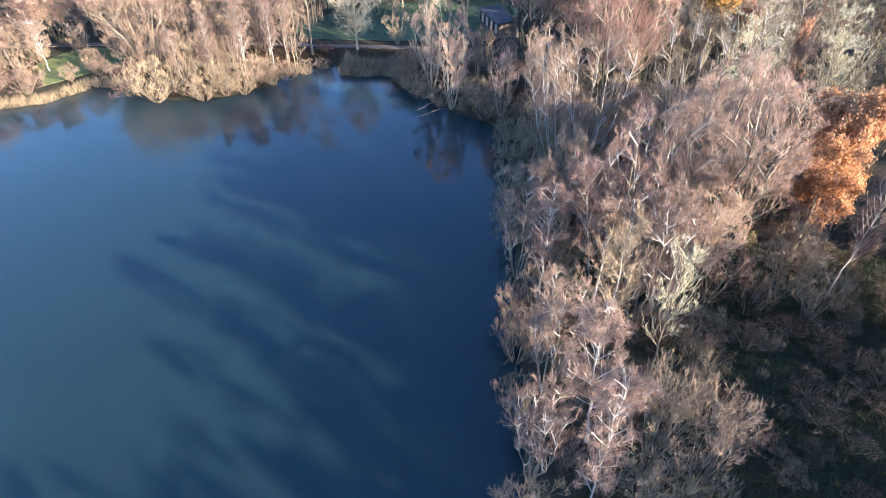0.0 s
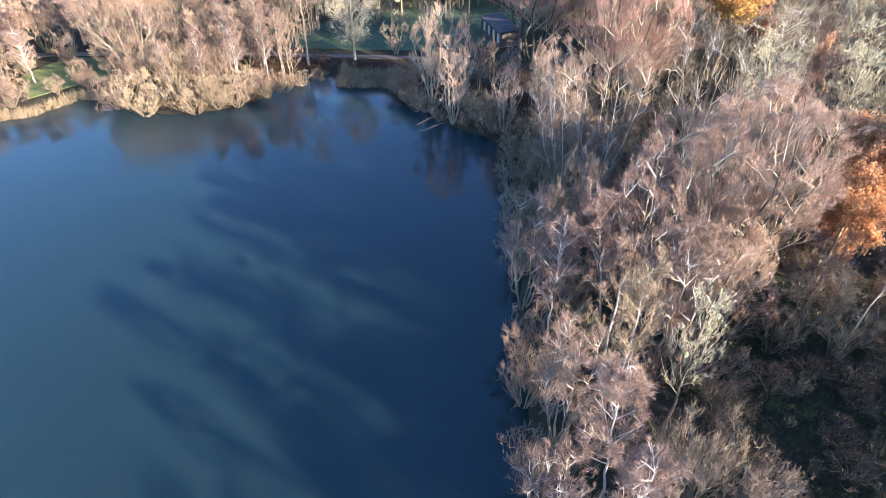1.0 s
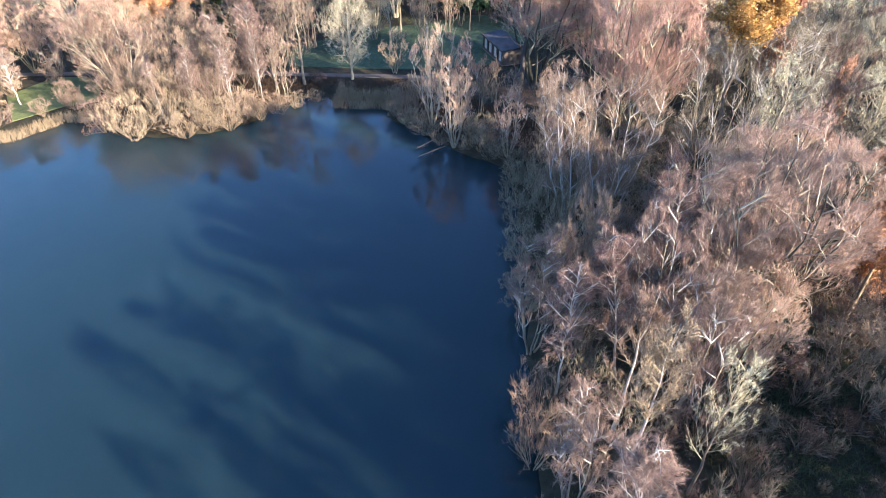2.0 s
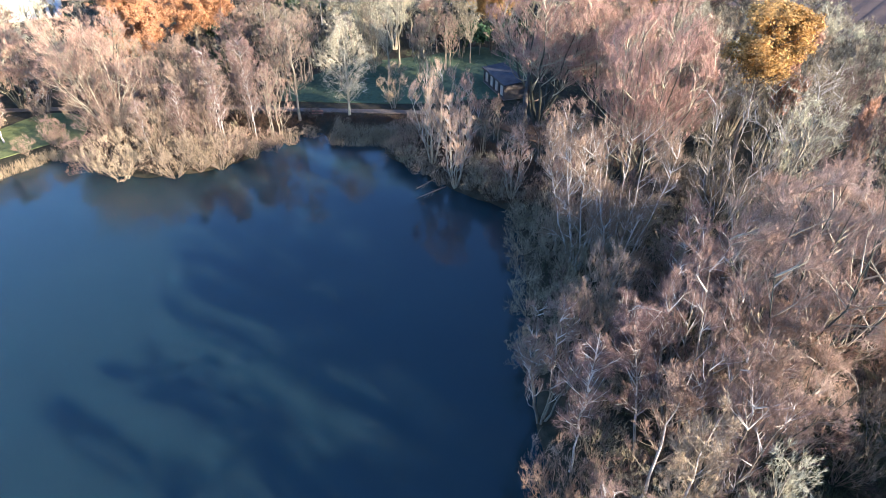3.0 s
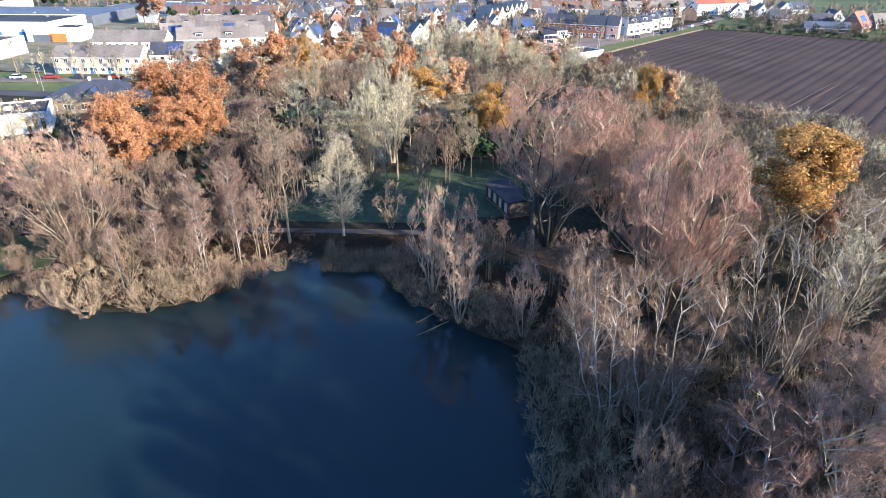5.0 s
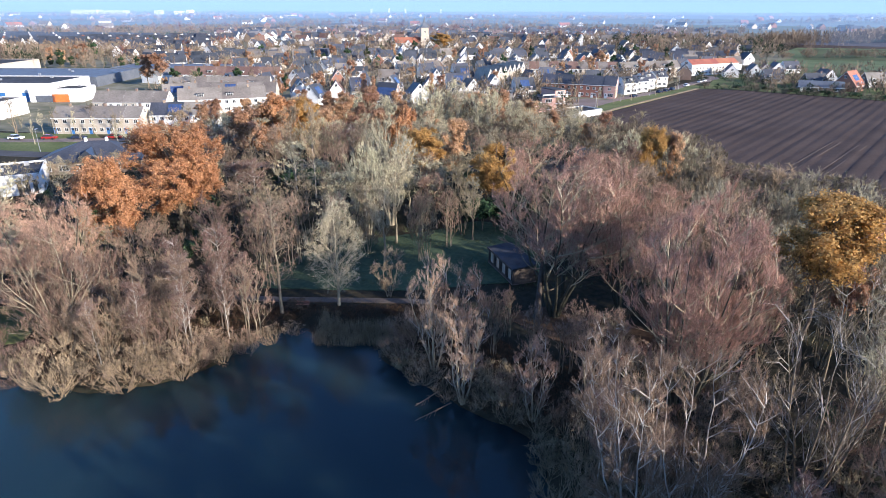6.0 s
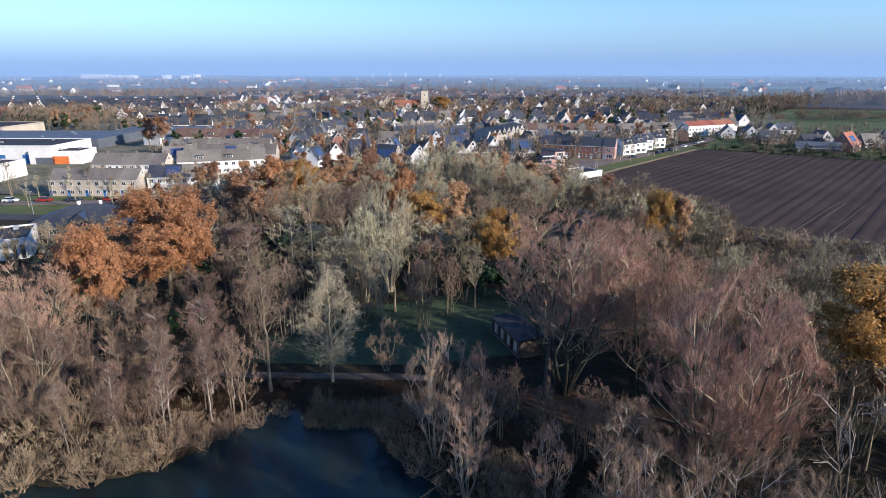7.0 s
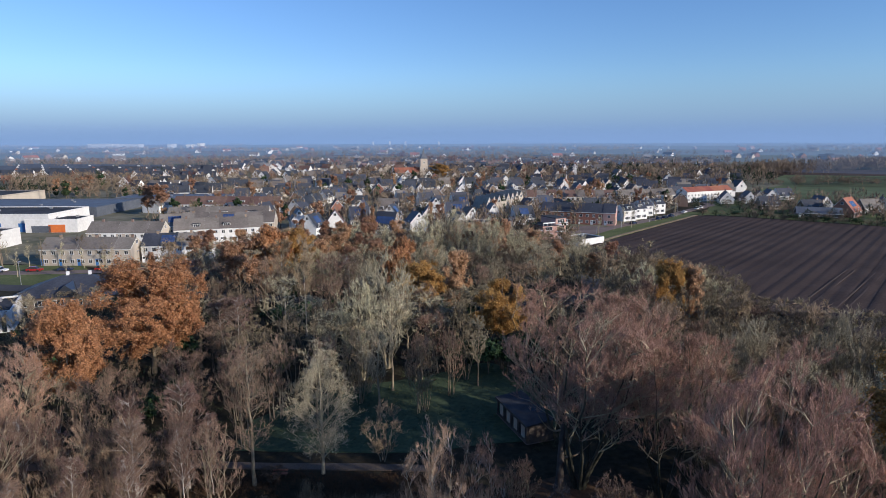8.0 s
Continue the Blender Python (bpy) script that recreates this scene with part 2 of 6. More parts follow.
class Boxes:
    """Collects boxes and prisms into one mesh."""

    def __init__(self):
        self.v, self.f, self.i = [], [], []

    def box(self, x0, y0, z0, x1, y1, z1, mat=0):
        k = len(self.v)
        self.v += [(x0, y0, z0), (x1, y0, z0), (x1, y1, z0), (x0, y1, z0), (x0, y0, z1), (x1, y0, z1), (x1, y1, z1), (x0, y1, z1)]
        self.f += [tuple(k + j for j in q) for q in ((3, 2, 1, 0), (4, 5, 6, 7), (0, 1, 5, 4), (1, 2, 6, 5), (2, 3, 7, 6), (3, 0, 4, 7))]
        self.i += [mat] * 6
        return self

    def prism(self, section, y0, y1, mat=0):
        """A section of (x, z) points, swept along y."""
        k, n = len(self.v), len(section)
        self.v += [(x, y0, z) for x, z in section] + [(x, y1, z) for x, z in section]
        self.f += [tuple(range(k, k + n)), tuple(range(k + 2 * n - 1, k + n - 1, -1))]
        self.f += [(k + (j + 1) % n, k + j, k + n + j, k + n + (j + 1) % n) for j in range(n)]
        self.i += [mat] * (n + 2)
        return self

    def mesh(self, name, *mats):
        return mesh_of(name, self.v, self.f, mats, self.i)


# ---------------------------------------------------------------- ground, pond, roads
POND = [(-140, 70), (-150, 10), (-120, -60), (-40, -90), (13, -70), (9, -20), (7.6, 10), (7, 24), (7.6, 34), (8, 45), (8.2, 56), (8.6, 68), (8.4, 77),
        (5.5, 81.5), (0.5, 84.5), (-4.5, 89.5), (-8.8, 93.5), (-9.7, 98), (-18.4, 97.6), (-19.8, 102.4), (-23.5, 101.2), (-27, 98.6), (-28.5, 95), (-30.5, 91),
        (-35.5, 88), (-42, 86.8), (-48.5, 87.8), (-52.5, 91), (-57.5, 91), (-62, 85), (-68, 82.5), (-90, 79), (-115, 80)]
LAND = 0.8


def polygon_distance(px, py, poly):
    """Distance to the polygon's edge, negative inside."""
    d, inside = np.full(px.shape, 1e9), np.zeros(px.shape, bool)
    for (ax, ay), (bx, by) in zip(poly, poly[1:] + poly[:1]):
        ex, ey = bx - ax, by - ay
        t = np.clip(((px - ax) * ex + (py - ay) * ey) / (ex * ex + ey * ey), 0, 1)
        d = np.minimum(d, np.hypot(px - ax - t * ex, py - ay - t * ey))
        if ay != by:
            inside ^= ((ay > py) != (by > py)) & (px < ex * (py - ay) / (by - ay) + ax)
    return np.where(inside, -d, d)


def shore(x, y):
    return float(polygon_distance(np.array([float(x)]), np.array([float(y)]), POND)[0])


def axis(lo, hi, step, far):
    mid = list(np.arange(lo, hi + 0.1, step))
    out, d = [], step
    while (hi + sum(out) if out else hi) < far:
        d *= 1.35
        out.append(d)
    up = list(hi + np.cumsum(out))
    down = list(lo - np.cumsum(out))
    return np.array(down[::-1] + mid + up)


gx, gy = axis(-160, 60, 1.6, 5200), axis(-100, 130, 1.6, 5200)
GX, GY = np.meshgrid(gx, gy)
dist = polygon_distance(GX, GY, POND)
wob = np.array([[noise.noise((x * 0.16, y * 0.16, 0)) for x in gx] for y in gy])
GZ = np.clip(0.25 + (dist + 0.9 * wob) * 0.45, -1.6, LAND) + np.where((dist > 1.5) & (dist < 60), 0.06 * wob, 0)
gv = np.stack([GX.ravel(), GY.ravel(), GZ.ravel()], 1)
w = len(gx)
q = (np.arange(len(gy) - 1)[:, None] * w + np.arange(w - 1)[None, :]).ravel()
ground = new("ground", fast_mesh("ground", gv, np.stack([q, q + 1, q + w + 1, q + w], 1), "ground", True))
tagged(ground, "brown woodland floor with leaf litter and rough grass", "ground", kind="structure")

wx = [p[0] for p in POND]
wy = [p[1] for p in POND]
water = new("water", mesh_of("water", [(-170, -110, 0), (30, -110, 0), (30, 112, 0), (-170, 112, 0)], [(0, 1, 2, 3)], ["water"]))
tagged(water, "calm dark blue pond water with faint ripples", "pond", kind="structure")


def slab(name, outline, z, mat, label, category, kind="structure", thick=0.12):
    n = len(outline)
    v = [(x, y, z) for x, y in outline] + [(x, y, z - thick) for x, y in outline]
    f = [tuple(range(n))] + [(j, n + j, n + (j + 1) % n, (j + 1) % n) for j in range(n)]
    area = sum(outline[j][0] * outline[(j + 1) % n][1] - outline[(j + 1) % n][0] * outline[j][1] for j in range(n))
    if area < 0:
        v = [(x, y, z) for x, y in outline[::-1]] + [(x, y, z - thick) for x, y in outline[::-1]]
    return tagged(new(name, mesh_of(name, v, f, [mat])), label, category, kind=kind)


def strip(name, line, width, z, mat, label, category):
    """A road or path of one width along a line of points."""
    p = [Vector(a) for a in line]
    left, right = [], []
    for j, a in enumerate(p):
        d = (p[min(j + 1, len(p) - 1)] - p[max(j - 1, 0)]).normalized()
        s = Vector((-d.y, d.x)) * width / 2
        left.append(a + s)
        right.append(a - s)
    n = len(p)
    v = [(a.x, a.y, z) for a in left] + [(a.x, a.y, z) for a in right] + [(a.x, a.y, z - 0.15) for a in left] + [(a.x, a.y, z - 0.15) for a in right]
    f = [(j, n + j, n + j + 1, j + 1) for j in range(n - 1)] + [(n + j, 3 * n + j, 3 * n + j + 1, n + j + 1) for j in range(n - 1)] + [(j + 1, 2 * n + j + 1, 2 * n + j, j) for j in range(n - 1)]
    return tagged(new(name, mesh_of(name, v, f, [mat])), label, category, kind="structure")


def curve_line(points, n=8):
    """A smooth line through the points."""
    out, p = [], [Vector(a) for a in points]
    for j in range(len(p) - 1):
        a, b, c, d = p[max(j - 1, 0)], p[j], p[j + 1], p[min(j + 2, len(p) - 1)]
        for k in range(n):
            t = k / n
            out.append(0.5 * ((2 * b) + (c - a) * t + (2 * a - 5 * b + 4 * c - d) * t * t + (3 * b - a - 3 * c + d) * t ** 3))
    return out + [p[-1]]


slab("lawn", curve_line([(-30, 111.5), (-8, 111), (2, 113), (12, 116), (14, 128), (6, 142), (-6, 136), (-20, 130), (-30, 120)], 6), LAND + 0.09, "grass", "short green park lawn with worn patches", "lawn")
slab("lawn", curve_line([(-64, 88.5), (-59, 94), (-55.5, 96), (-59, 103.5), (-66, 104.5), (-70, 97)], 6), LAND + 0.09, "sunny_grass", "short grass on the pond bank, coloured as if sunlit", "lawn")
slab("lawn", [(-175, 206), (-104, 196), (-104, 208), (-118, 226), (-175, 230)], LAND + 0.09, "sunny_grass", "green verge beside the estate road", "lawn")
strip("path", curve_line([(-110, 101), (-70, 106), (-48, 107.5), (-37, 108.3), (-25, 107.7), (-10, 107.5), (-3, 107)]), 1.4, LAND + 0.14, "path", "pale gravel footpath through the park", "path")
slab("leaf_carpet", curve_line([(6, 103), (14, 106), (24, 100), (34, 87), (31, 81), (22, 90), (12, 97)], 6), LAND + 0.11, "litter", "russet carpet of fallen leaves under the trees", "leaf litter")
strip("road", curve_line([(-446.7, 242.9), (-257.3, 214.1), (-127, 198.3), (-60.2, 188.6), (-0.9, 177.5), (33.9, 188.7), (38, 212)]), 6.0, LAND + 0.14, "asphalt", "grey asphalt village road", "road")
strip("road", curve_line([(51, 281), (59.3, 291.5), (71.1, 306.3), (89.4, 324.7), (109.6, 345), (130, 370), (146, 388), (156, 409.2), (133.6, 468.3), (121.2, 615.5)]), 5.2, LAND + 0.14, "paving", "brick-paved lane beside the ploughed field", "road")
slab("forecourt", [(47, 289), (57, 292.5), (69, 308), (62, 313.5), (52, 306)], LAND + 0.12, "paving", "brick-paved court before the brick terrace", "paving")
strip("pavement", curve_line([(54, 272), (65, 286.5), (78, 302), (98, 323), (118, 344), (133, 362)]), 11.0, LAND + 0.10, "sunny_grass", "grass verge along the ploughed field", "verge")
strip("road", curve_line([(-193, 222.7), (-139, 216), (-90, 221), (-60, 224.7)]), 5.0, LAND + 0.15, "paving", "brick-paved residential street with parking bays", "road")
slab("town_ground", [(-151.1, 230.9), (-60, 216.2), (-20.5, 198.8), (28, 206.6), (53.8, 283.4), (109.6, 355.5), (154, 424.8), (281.3, 549.8), (340.5, 735.5), (-637.2, 939.7), (-433.9, 425.2), (-202.8, 248.3)], LAND + 0.06, "garden", "gardens, hedges and paving between the houses", "ground")

# ploughed field: ridges run with its long side
FIELD = [(43, 241), (51.5, 263), (127, 348), (144, 342), (194, 305.5), (321, 222), (235, 58), (85, 145)]


def ploughed_field():
    u, vv = Vector((math.cos(radians(49)), math.sin(radians(49)))), Vector((-math.sin(radians(49)), math.cos(radians(49))))
    rng = np.random.default_rng(5)
    verts, faces = [], []
    s0, s1 = -190, 190
    c = Vector((160, 210))
    step = 0.75
    t = s0
    k = 0
    while t < s1:
        ends = []
        p, d = c + vv * t, u
        for a, b in zip(FIELD, FIELD[1:] + FIELD[:1]):
            a, b = Vector(a), Vector(b)
            e = b - a
            det = d.x * (-e.y) + e.x * d.y
            if abs(det) > 1e-9:
                r = a - p
                s = (r.x * (-e.y) + e.x * r.y) / det
                m = (d.x * r.y - d.y * r.x) / det
                if 0 <= m <= 1:
                    ends.append(s)
        if len(ends) >= 2:
            lo, hi = min(ends), max(ends)
            n = 14
            h = (0.24 if k % 2 else 0.06) + rng.normal(0, 0.03) + 0.085 * (1 + math.sin(k * 2 * math.pi / 5))
            base = len(verts)
            for j in range(n + 1):
                w_ = p + d * (lo + (hi - lo) * j / n) + vv * rng.normal(0, 0.05)
                verts.append((w_.x, w_.y, LAND + 0.1 + h + rng.normal(0, 0.02)))
            if base and faces is not None and base >= n + 1:
                for j in range(n):
                    faces.append((base - n - 1 + j, base - n + j, base + j + 1, base + j))
        t += step
        k += 1
    return tagged(new("field", fast_mesh("field", np.array(verts), np.array(faces)[:, ::-1], "soil")), "ploughed dark brown arable field with straight furrows", "field", kind="structure")


ploughed_field()
for off in (0, 1.9, 7.0, 8.9):  # tyre tracks pressed across the furrows' ends
    strip("tyre_track", [(80 + off * 0.73, 177 - off * 0.68), (119 + off * 0.73, 218.4 - off * 0.68)], 0.32, LAND + 0.45, "track", "pale tyre track across the ploughed field", "track")
strip("field_margin", [(50.5, 262), (70, 286), (126.5, 349.5)], 1.6, LAND + 0.30, "reed", "strip of pale dry grass along the field", "verge")
slab("ground", [(-700, 960), (420, 900), (700, 640), (3800, 700), (3600, 2600), (1800, 4300), (-1800, 4300), (-3600, 2600), (-3800, 700)], LAND + 0.02, "plain", "flat open farmland out to the horizon", "ground")
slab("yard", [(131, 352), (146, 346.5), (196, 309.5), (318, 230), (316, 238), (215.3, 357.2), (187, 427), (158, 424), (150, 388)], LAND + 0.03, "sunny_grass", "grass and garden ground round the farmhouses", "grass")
slab("meadow", [(186.9, 427.1), (257, 552.5), (358.6, 688.3), (737.4, 607.2), (777.9, 396), (512.4, 260.8), (315.9, 237.9), (215.3, 357)], LAND + 0.04, "meadow", "wide flat pasture beyond the farms", "meadow")
slab("meadow", [(191.1, 430.1), (284.6, 486.6), (432.1, 502.8), (531.8, 378.7), (318.5, 312.6), (215.1, 361.3)], LAND + 0.08, "meadow", "green pasture beyond the farmhouses", "meadow")
slab("meadow", [(282.1, 534.2), (345.2, 662.5), (591.7, 628.5), (700.9, 489.2), (446.6, 508.9)], LAND + 0.08, "meadow", "green pasture crossed by ditches", "meadow")
slab("field", [(358.5, 689.7), (395.2, 796.5), (789.1, 760.7), (737.2, 608.6)], LAND + 0.08, "soil", "brown ploughed field far off", "field")

# ---------------------------------------------------------------- trees


def curves_from(p0, d0, p1, k):
    """Bent branches from p0, leaving along d0, to p1: (n, k, 3)."""
    ln = np.linalg.norm(p1 - p0, axis=1, keepdims=True)
    c = p0 + d0 * ln * 0.5
    t = np.linspace(0, 1, k)[None, :, None]
    return (1 - t) ** 2 * p0[:, None] + 2 * t * (1 - t) * c[:, None] + t * t * p1[:, None]


def unit(v):
    return v / np.maximum(np.linalg.norm(v, axis=-1, keepdims=True), 1e-9)


def tubes(pts, rad, sides):
    """Tapered tubes along the branches."""
    n, k, _ = pts.shape
    tan = np.gradient(pts, axis=1) if k > 2 else np.repeat((pts[:, 1:] - pts[:, :1]), 2, axis=1)
    tan = unit(tan)
    ref = np.where(np.abs(tan[..., 2:3]) > 0.9, np.array([1.0, 0, 0]), np.array([0, 0, 1.0]))
    a = unit(np.cross(tan, ref))
    b = np.cross(tan, a)
    ang = np.linspace(0, 2 * np.pi, sides, endpoint=False)
    ring = a[:, :, None] * np.cos(ang)[None, None, :, None] + b[:, :, None] * np.sin(ang)[None, None, :, None]
    v = (pts[:, :, None] + ring * rad[:, :, None, None]).reshape(-1, 3)
    base = (np.arange(n)[:, None, None] * k + np.arange(k - 1)[None, :, None]) * sides
    s = np.arange(sides)[None, None, :]
    s2 = (s + 1) % sides
    f = np.stack([base + s, base + s2, base + sides + s2, base + sides + s], -1).reshape(-1, 4)
    return v, f


def blades(p0, p1, width, rng):
    """Thin tapering twigs, one triangle each."""
    side = unit(np.cross(p1 - p0, rng.normal(size=p0.shape))) * np.asarray(width).reshape(-1, 1) / 2
    v = np.stack([p0 - side, p0 + side, p1], 1).reshape(-1, 3)
    return v, np.arange(len(v)).reshape(-1, 3)


def joined(name, pieces, mat, smooth=False):
    vs, fs, k = [], [], 0
    for v, f in pieces:
        vs.append(v)
        fs.append(f + k)
        k += len(v)
    return fast_mesh(name, np.concatenate(vs), np.concatenate(fs), mat, smooth)


def offshoots(par, count, lo, hi, length, spread, lift, envelope, rng, k):
    """Side branches of the branches par; with an envelope (centre, radii, lobes) they keep within an uneven crown."""
    n, kp, _ = par.shape
    i = np.repeat(np.arange(n), count)
    t = rng.uniform(lo, hi, len(i)) * (kp - 1)
    a = np.minimum(t.astype(int), kp - 2)
    f = (t - a)[:, None]
    p0 = par[i, a] * (1 - f) + par[i, a + 1] * f
    tan = unit(par[i, a + 1] - par[i, a])
    rnd = rng.normal(size=p0.shape)
    rnd -= tan * np.sum(rnd * tan, 1, keepdims=True)
    d = unit(tan + unit(rnd) * spread + np.array([0, 0, lift]))
    ln = np.asarray(length) * rng.uniform(0.5, 1.3, len(i)) * (1.15 - 0.5 * t / (kp - 1))
    p1 = p0 + unit(d + np.array([0, 0, lift * 0.6])) * ln[:, None]
    if envelope:
        c, r, lobes = envelope
        q_ = (p1 - c) / r
        out = np.linalg.norm(q_, axis=1)
        lim = (0.7 + 0.4 * np.max(np.clip(unit(q_) @ lobes.T, 0, 1) ** 16, axis=1)) * rng.uniform(0.88, 1.06, len(i))
        p1 = c + (p1 - c) * np.where(out > lim, lim / np.maximum(out, 1e-6), 1)[:, None]
    p1[:, 2] = np.maximum(p1[:, 2], 0.2)
    return curves_from(p0, d, p1, k)


def ribbons(pts, rad, rng):
    """Thin branches as bent flat strips."""
    n, k, _ = pts.shape
    side = unit(np.cross(pts[:, -1] - pts[:, 0], rng.normal(size=(n, 3))))[:, None] * rad[:, :, None]
    v = np.stack([pts - side, pts + side], 2).reshape(-1, 3)
    b = (np.arange(n)[:, None] * k + np.arange(k - 1)[None]).ravel() * 2
    return v, np.stack([b, b + 1, b + 3, b + 2], 1)


def crown_lines(h, r, low, stems, limbs, rng, habit):
    """Stems and main limbs of a tree of height h, crown radius r and crown base low."""
    c, rad = np.array([0, 0, (h + low) / 2]), np.array([r, r, (h - low) / 2])
    if habit in ("fan", "bush"):  # several steep stems from a short bole
        az = rng.uniform(0, 2 * np.pi) + np.arange(stems) * 2 * np.pi / stems + rng.normal(0, 0.25, stems)
        out = r * (rng.uniform(0.35, 0.88, stems) if habit == "fan" else rng.uniform(0.3, 0.97, stems))
        out[0] *= 0.2
        top = low + (h - low) * np.sqrt(np.clip(1 - (out / r) ** 2, 0, 1)) * 0.5 + (h - low) * rng.uniform(0.36, 0.46, stems)
        foot = np.stack([np.cos(az) * 0.4, np.sin(az) * 0.4, np.zeros(stems)], 1) * min(1.0, r / 5)
        tip = np.stack([np.cos(az) * out, np.sin(az) * out, np.minimum(top, h)], 1)
        lo_ = 0.3 if habit == "fan" else 0.7
        lean = unit(np.stack([np.cos(az) * lo_, np.sin(az) * lo_, np.ones(stems)], 1))
        main = curves_from(foot, lean, tip, 9)
    else:
        lean = rng.normal(0, 0.35, (stems, 2)) * (0.6 if stems == 1 else r * 0.45)
        foot = np.concatenate([rng.normal(0, 0.0 if stems == 1 else 0.6, (stems, 2)), np.zeros((stems, 1))], 1)
        tip = np.concatenate([foot[:, :2] + lean, h * rng.uniform(0.82 if stems > 1 else 0.97, 1.0, (stems, 1))], 1)
        main = curves_from(foot, np.repeat([[0, 0, 1.0]], stems, 0), tip, 10)
    main[:, 1:-1] += rng.normal(0, (0.005 if stems == 1 else 0.006) * h, main[:, 1:-1].shape) * np.array([1, 1, 0.2])
    lobes = unit(rng.normal(size=(24, 3)) + np.array([0, 0, 0.35]))
    return main, (c, rad, lobes)


def tree_meshes(name, h, r, low, habit, stems, limbs, seconds, thirds, twigs, bark, twig, seed, trunk=None, width=0.03, twig_len=0.9, lift=0.25, leaf=None, leaves=0, leaf_size=0.3, thick=1.0, slim=False, start=None, limb=None, tuft=0.0):
    rng = np.random.default_rng(seed)
    main, env = crown_lines(h, r, low, stems, limbs, rng, habit)
    tr = trunk or h * 0.013
    kmain = main.shape[1]
    rm = np.linspace(1, 0.12, kmain)[None, :] ** 1.2 * tr * np.ones((len(main), 1)) * (1 if stems == 1 else 0.75)
    rm[:, 0] *= 1.3
    start = start or {"fan": 0.16, "bush": 0.04}.get(habit, max(low / h, 0.1))
    flat = {"fan": (1.05, lift * 0.5), "round": (1.0, lift), "cone": (1.6, 0.02), "birch": (0.9, 0.2), "bush": (1.1, 0.0)}[habit]
    len1 = r * (0.5 if habit in ("fan", "bush") else 1.0)
    l1 = offshoots(main, limbs, start, 0.97, len1, flat[0], flat[1], env, rng, 5)
    l2 = offshoots(l1, seconds, 0.15 + 0.2 * tuft, 1.0, r * (0.36 - 0.04 * tuft), 0.85, lift * 0.7, env, rng, 3)
    l3 = offshoots(l2, thirds, 0.1 + 0.25 * tuft, 1.0, max(0.6, r * (0.15 - 0.03 * tuft)), 0.75, lift * 1.3, (env[0], env[1] * 1.05, env[2]), rng, 3)
    l4 = offshoots(l3, twigs, 0.05 + 0.1 * tuft, 1.0, twig_len, 0.75, lift * 1.2, None, rng, 2)
    r1 = np.linspace(0.30, 0.07, 5)[None] * tr * thick * rng.uniform(0.45, 1, (len(l1), 1))
    r2 = np.linspace(0.10, 0.04, 3)[None] * tr * thick * rng.uniform(0.6, 1, (len(l2), 1))
    wood = [tubes(main, rm, 4 if slim else 6), ribbons(l1, np.maximum(r1, 0.017), rng) if slim else tubes(l1, np.maximum(r1, 0.017), 4 if h > 9 else 3), ribbons(l2, np.maximum(r2, 0.012), rng)]
    if limb:  # limbs get their own bark; big willows paint stems as shaded, limbs as sunlit
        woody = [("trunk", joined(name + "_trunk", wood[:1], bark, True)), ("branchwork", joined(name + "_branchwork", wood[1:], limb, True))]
    else:
        woody = [("trunk", joined(name + "_trunk", wood, bark, True))]
    fine = [blades(l3[:, 0], l3[:, 1], width * 1.5, rng), blades(l3[:, 1], l3[:, 2], width * 1.2, rng)]
    if leaf:
        pick = rng.integers(0, len(l4), leaves)
        pos = l4[pick, 0] * 0.4 + l4[pick, 1] * 0.6 + rng.normal(0, 0.22, (leaves, 3))
        n = unit(rng.normal(size=(leaves, 3)) * 0.8 + unit((pos - env[0]) / env[1]) + np.array([0, 0, 0.3]))
        a = unit(np.cross(n, rng.normal(size=n.shape)))
        b = np.cross(n, a)
        s = (leaf_size * rng.uniform(0.6, 1.3, leaves))[:, None] / 2
        v = np.stack([pos - a * s, pos + b * s, pos + a * s * 1.2 - b * s * 0.5], 1).reshape(-1, 3)
        crown = fast_mesh(name + "_crown", v, np.arange(len(v)).reshape(-1, 3), leaf)
        return woody + [("branchwork", joined(name + "_fine", fine, twig)), ("crown", crown)]
    fine.append(blades(l4[:, 0], l4[:, 1], width, rng))
    return woody + [("crown", joined(name + "_crown", fine, twig))]


def tree_proto(name, label, category, **kw):
    kw.setdefault("seed", len(PROTO) + 11)
    return dict(name=name, label=label, category=category, parts=tree_meshes(name, **kw), h=kw["h"], r=kw["r"])


PROTO = []
rand = random.Random(7)


def plant(proto, x, y, h=None, spread=None, turn=None, z=None, group="", lean=(0, 0)):
    """Stand a tree of a kind at its place; h: its height, spread: its crown's radius."""
    s = (h or proto["h"]) / proto["h"]
    sr = (spread / proto["r"]) if spread else s * rand.uniform(0.9, 1.1)
    ob = new(proto["name"])
    if z is None:
        d = shore(x, y) if -160 < x < 60 and -100 < y < 130 else 9
        z = min(LAND, max(-0.5, 0.25 + d * 0.45))
    ob.matrix_world = Matrix.LocRotScale((x, y, z - 0.05), Euler((radians(lean[0]), radians(lean[1]), rand.uniform(0, 6.28) if turn is None else turn), "ZXY"), (sr, sr, s))
    tagged(ob, proto["label"], proto["category"], group)
    for nm, me in proto["parts"]:
        p_ = part(nm, me, ob)
        if nm != "trunk":
            tagged(p_, kind="stuff")
    return ob


def kinds(n, *a, **kw):
    out = []
    for j in range(n):
        kw2 = dict(kw)
        kw2["seed"] = kw.get("seed", 1) + 17 * j
        out.append(tree_proto(*a, **kw2))
    return out


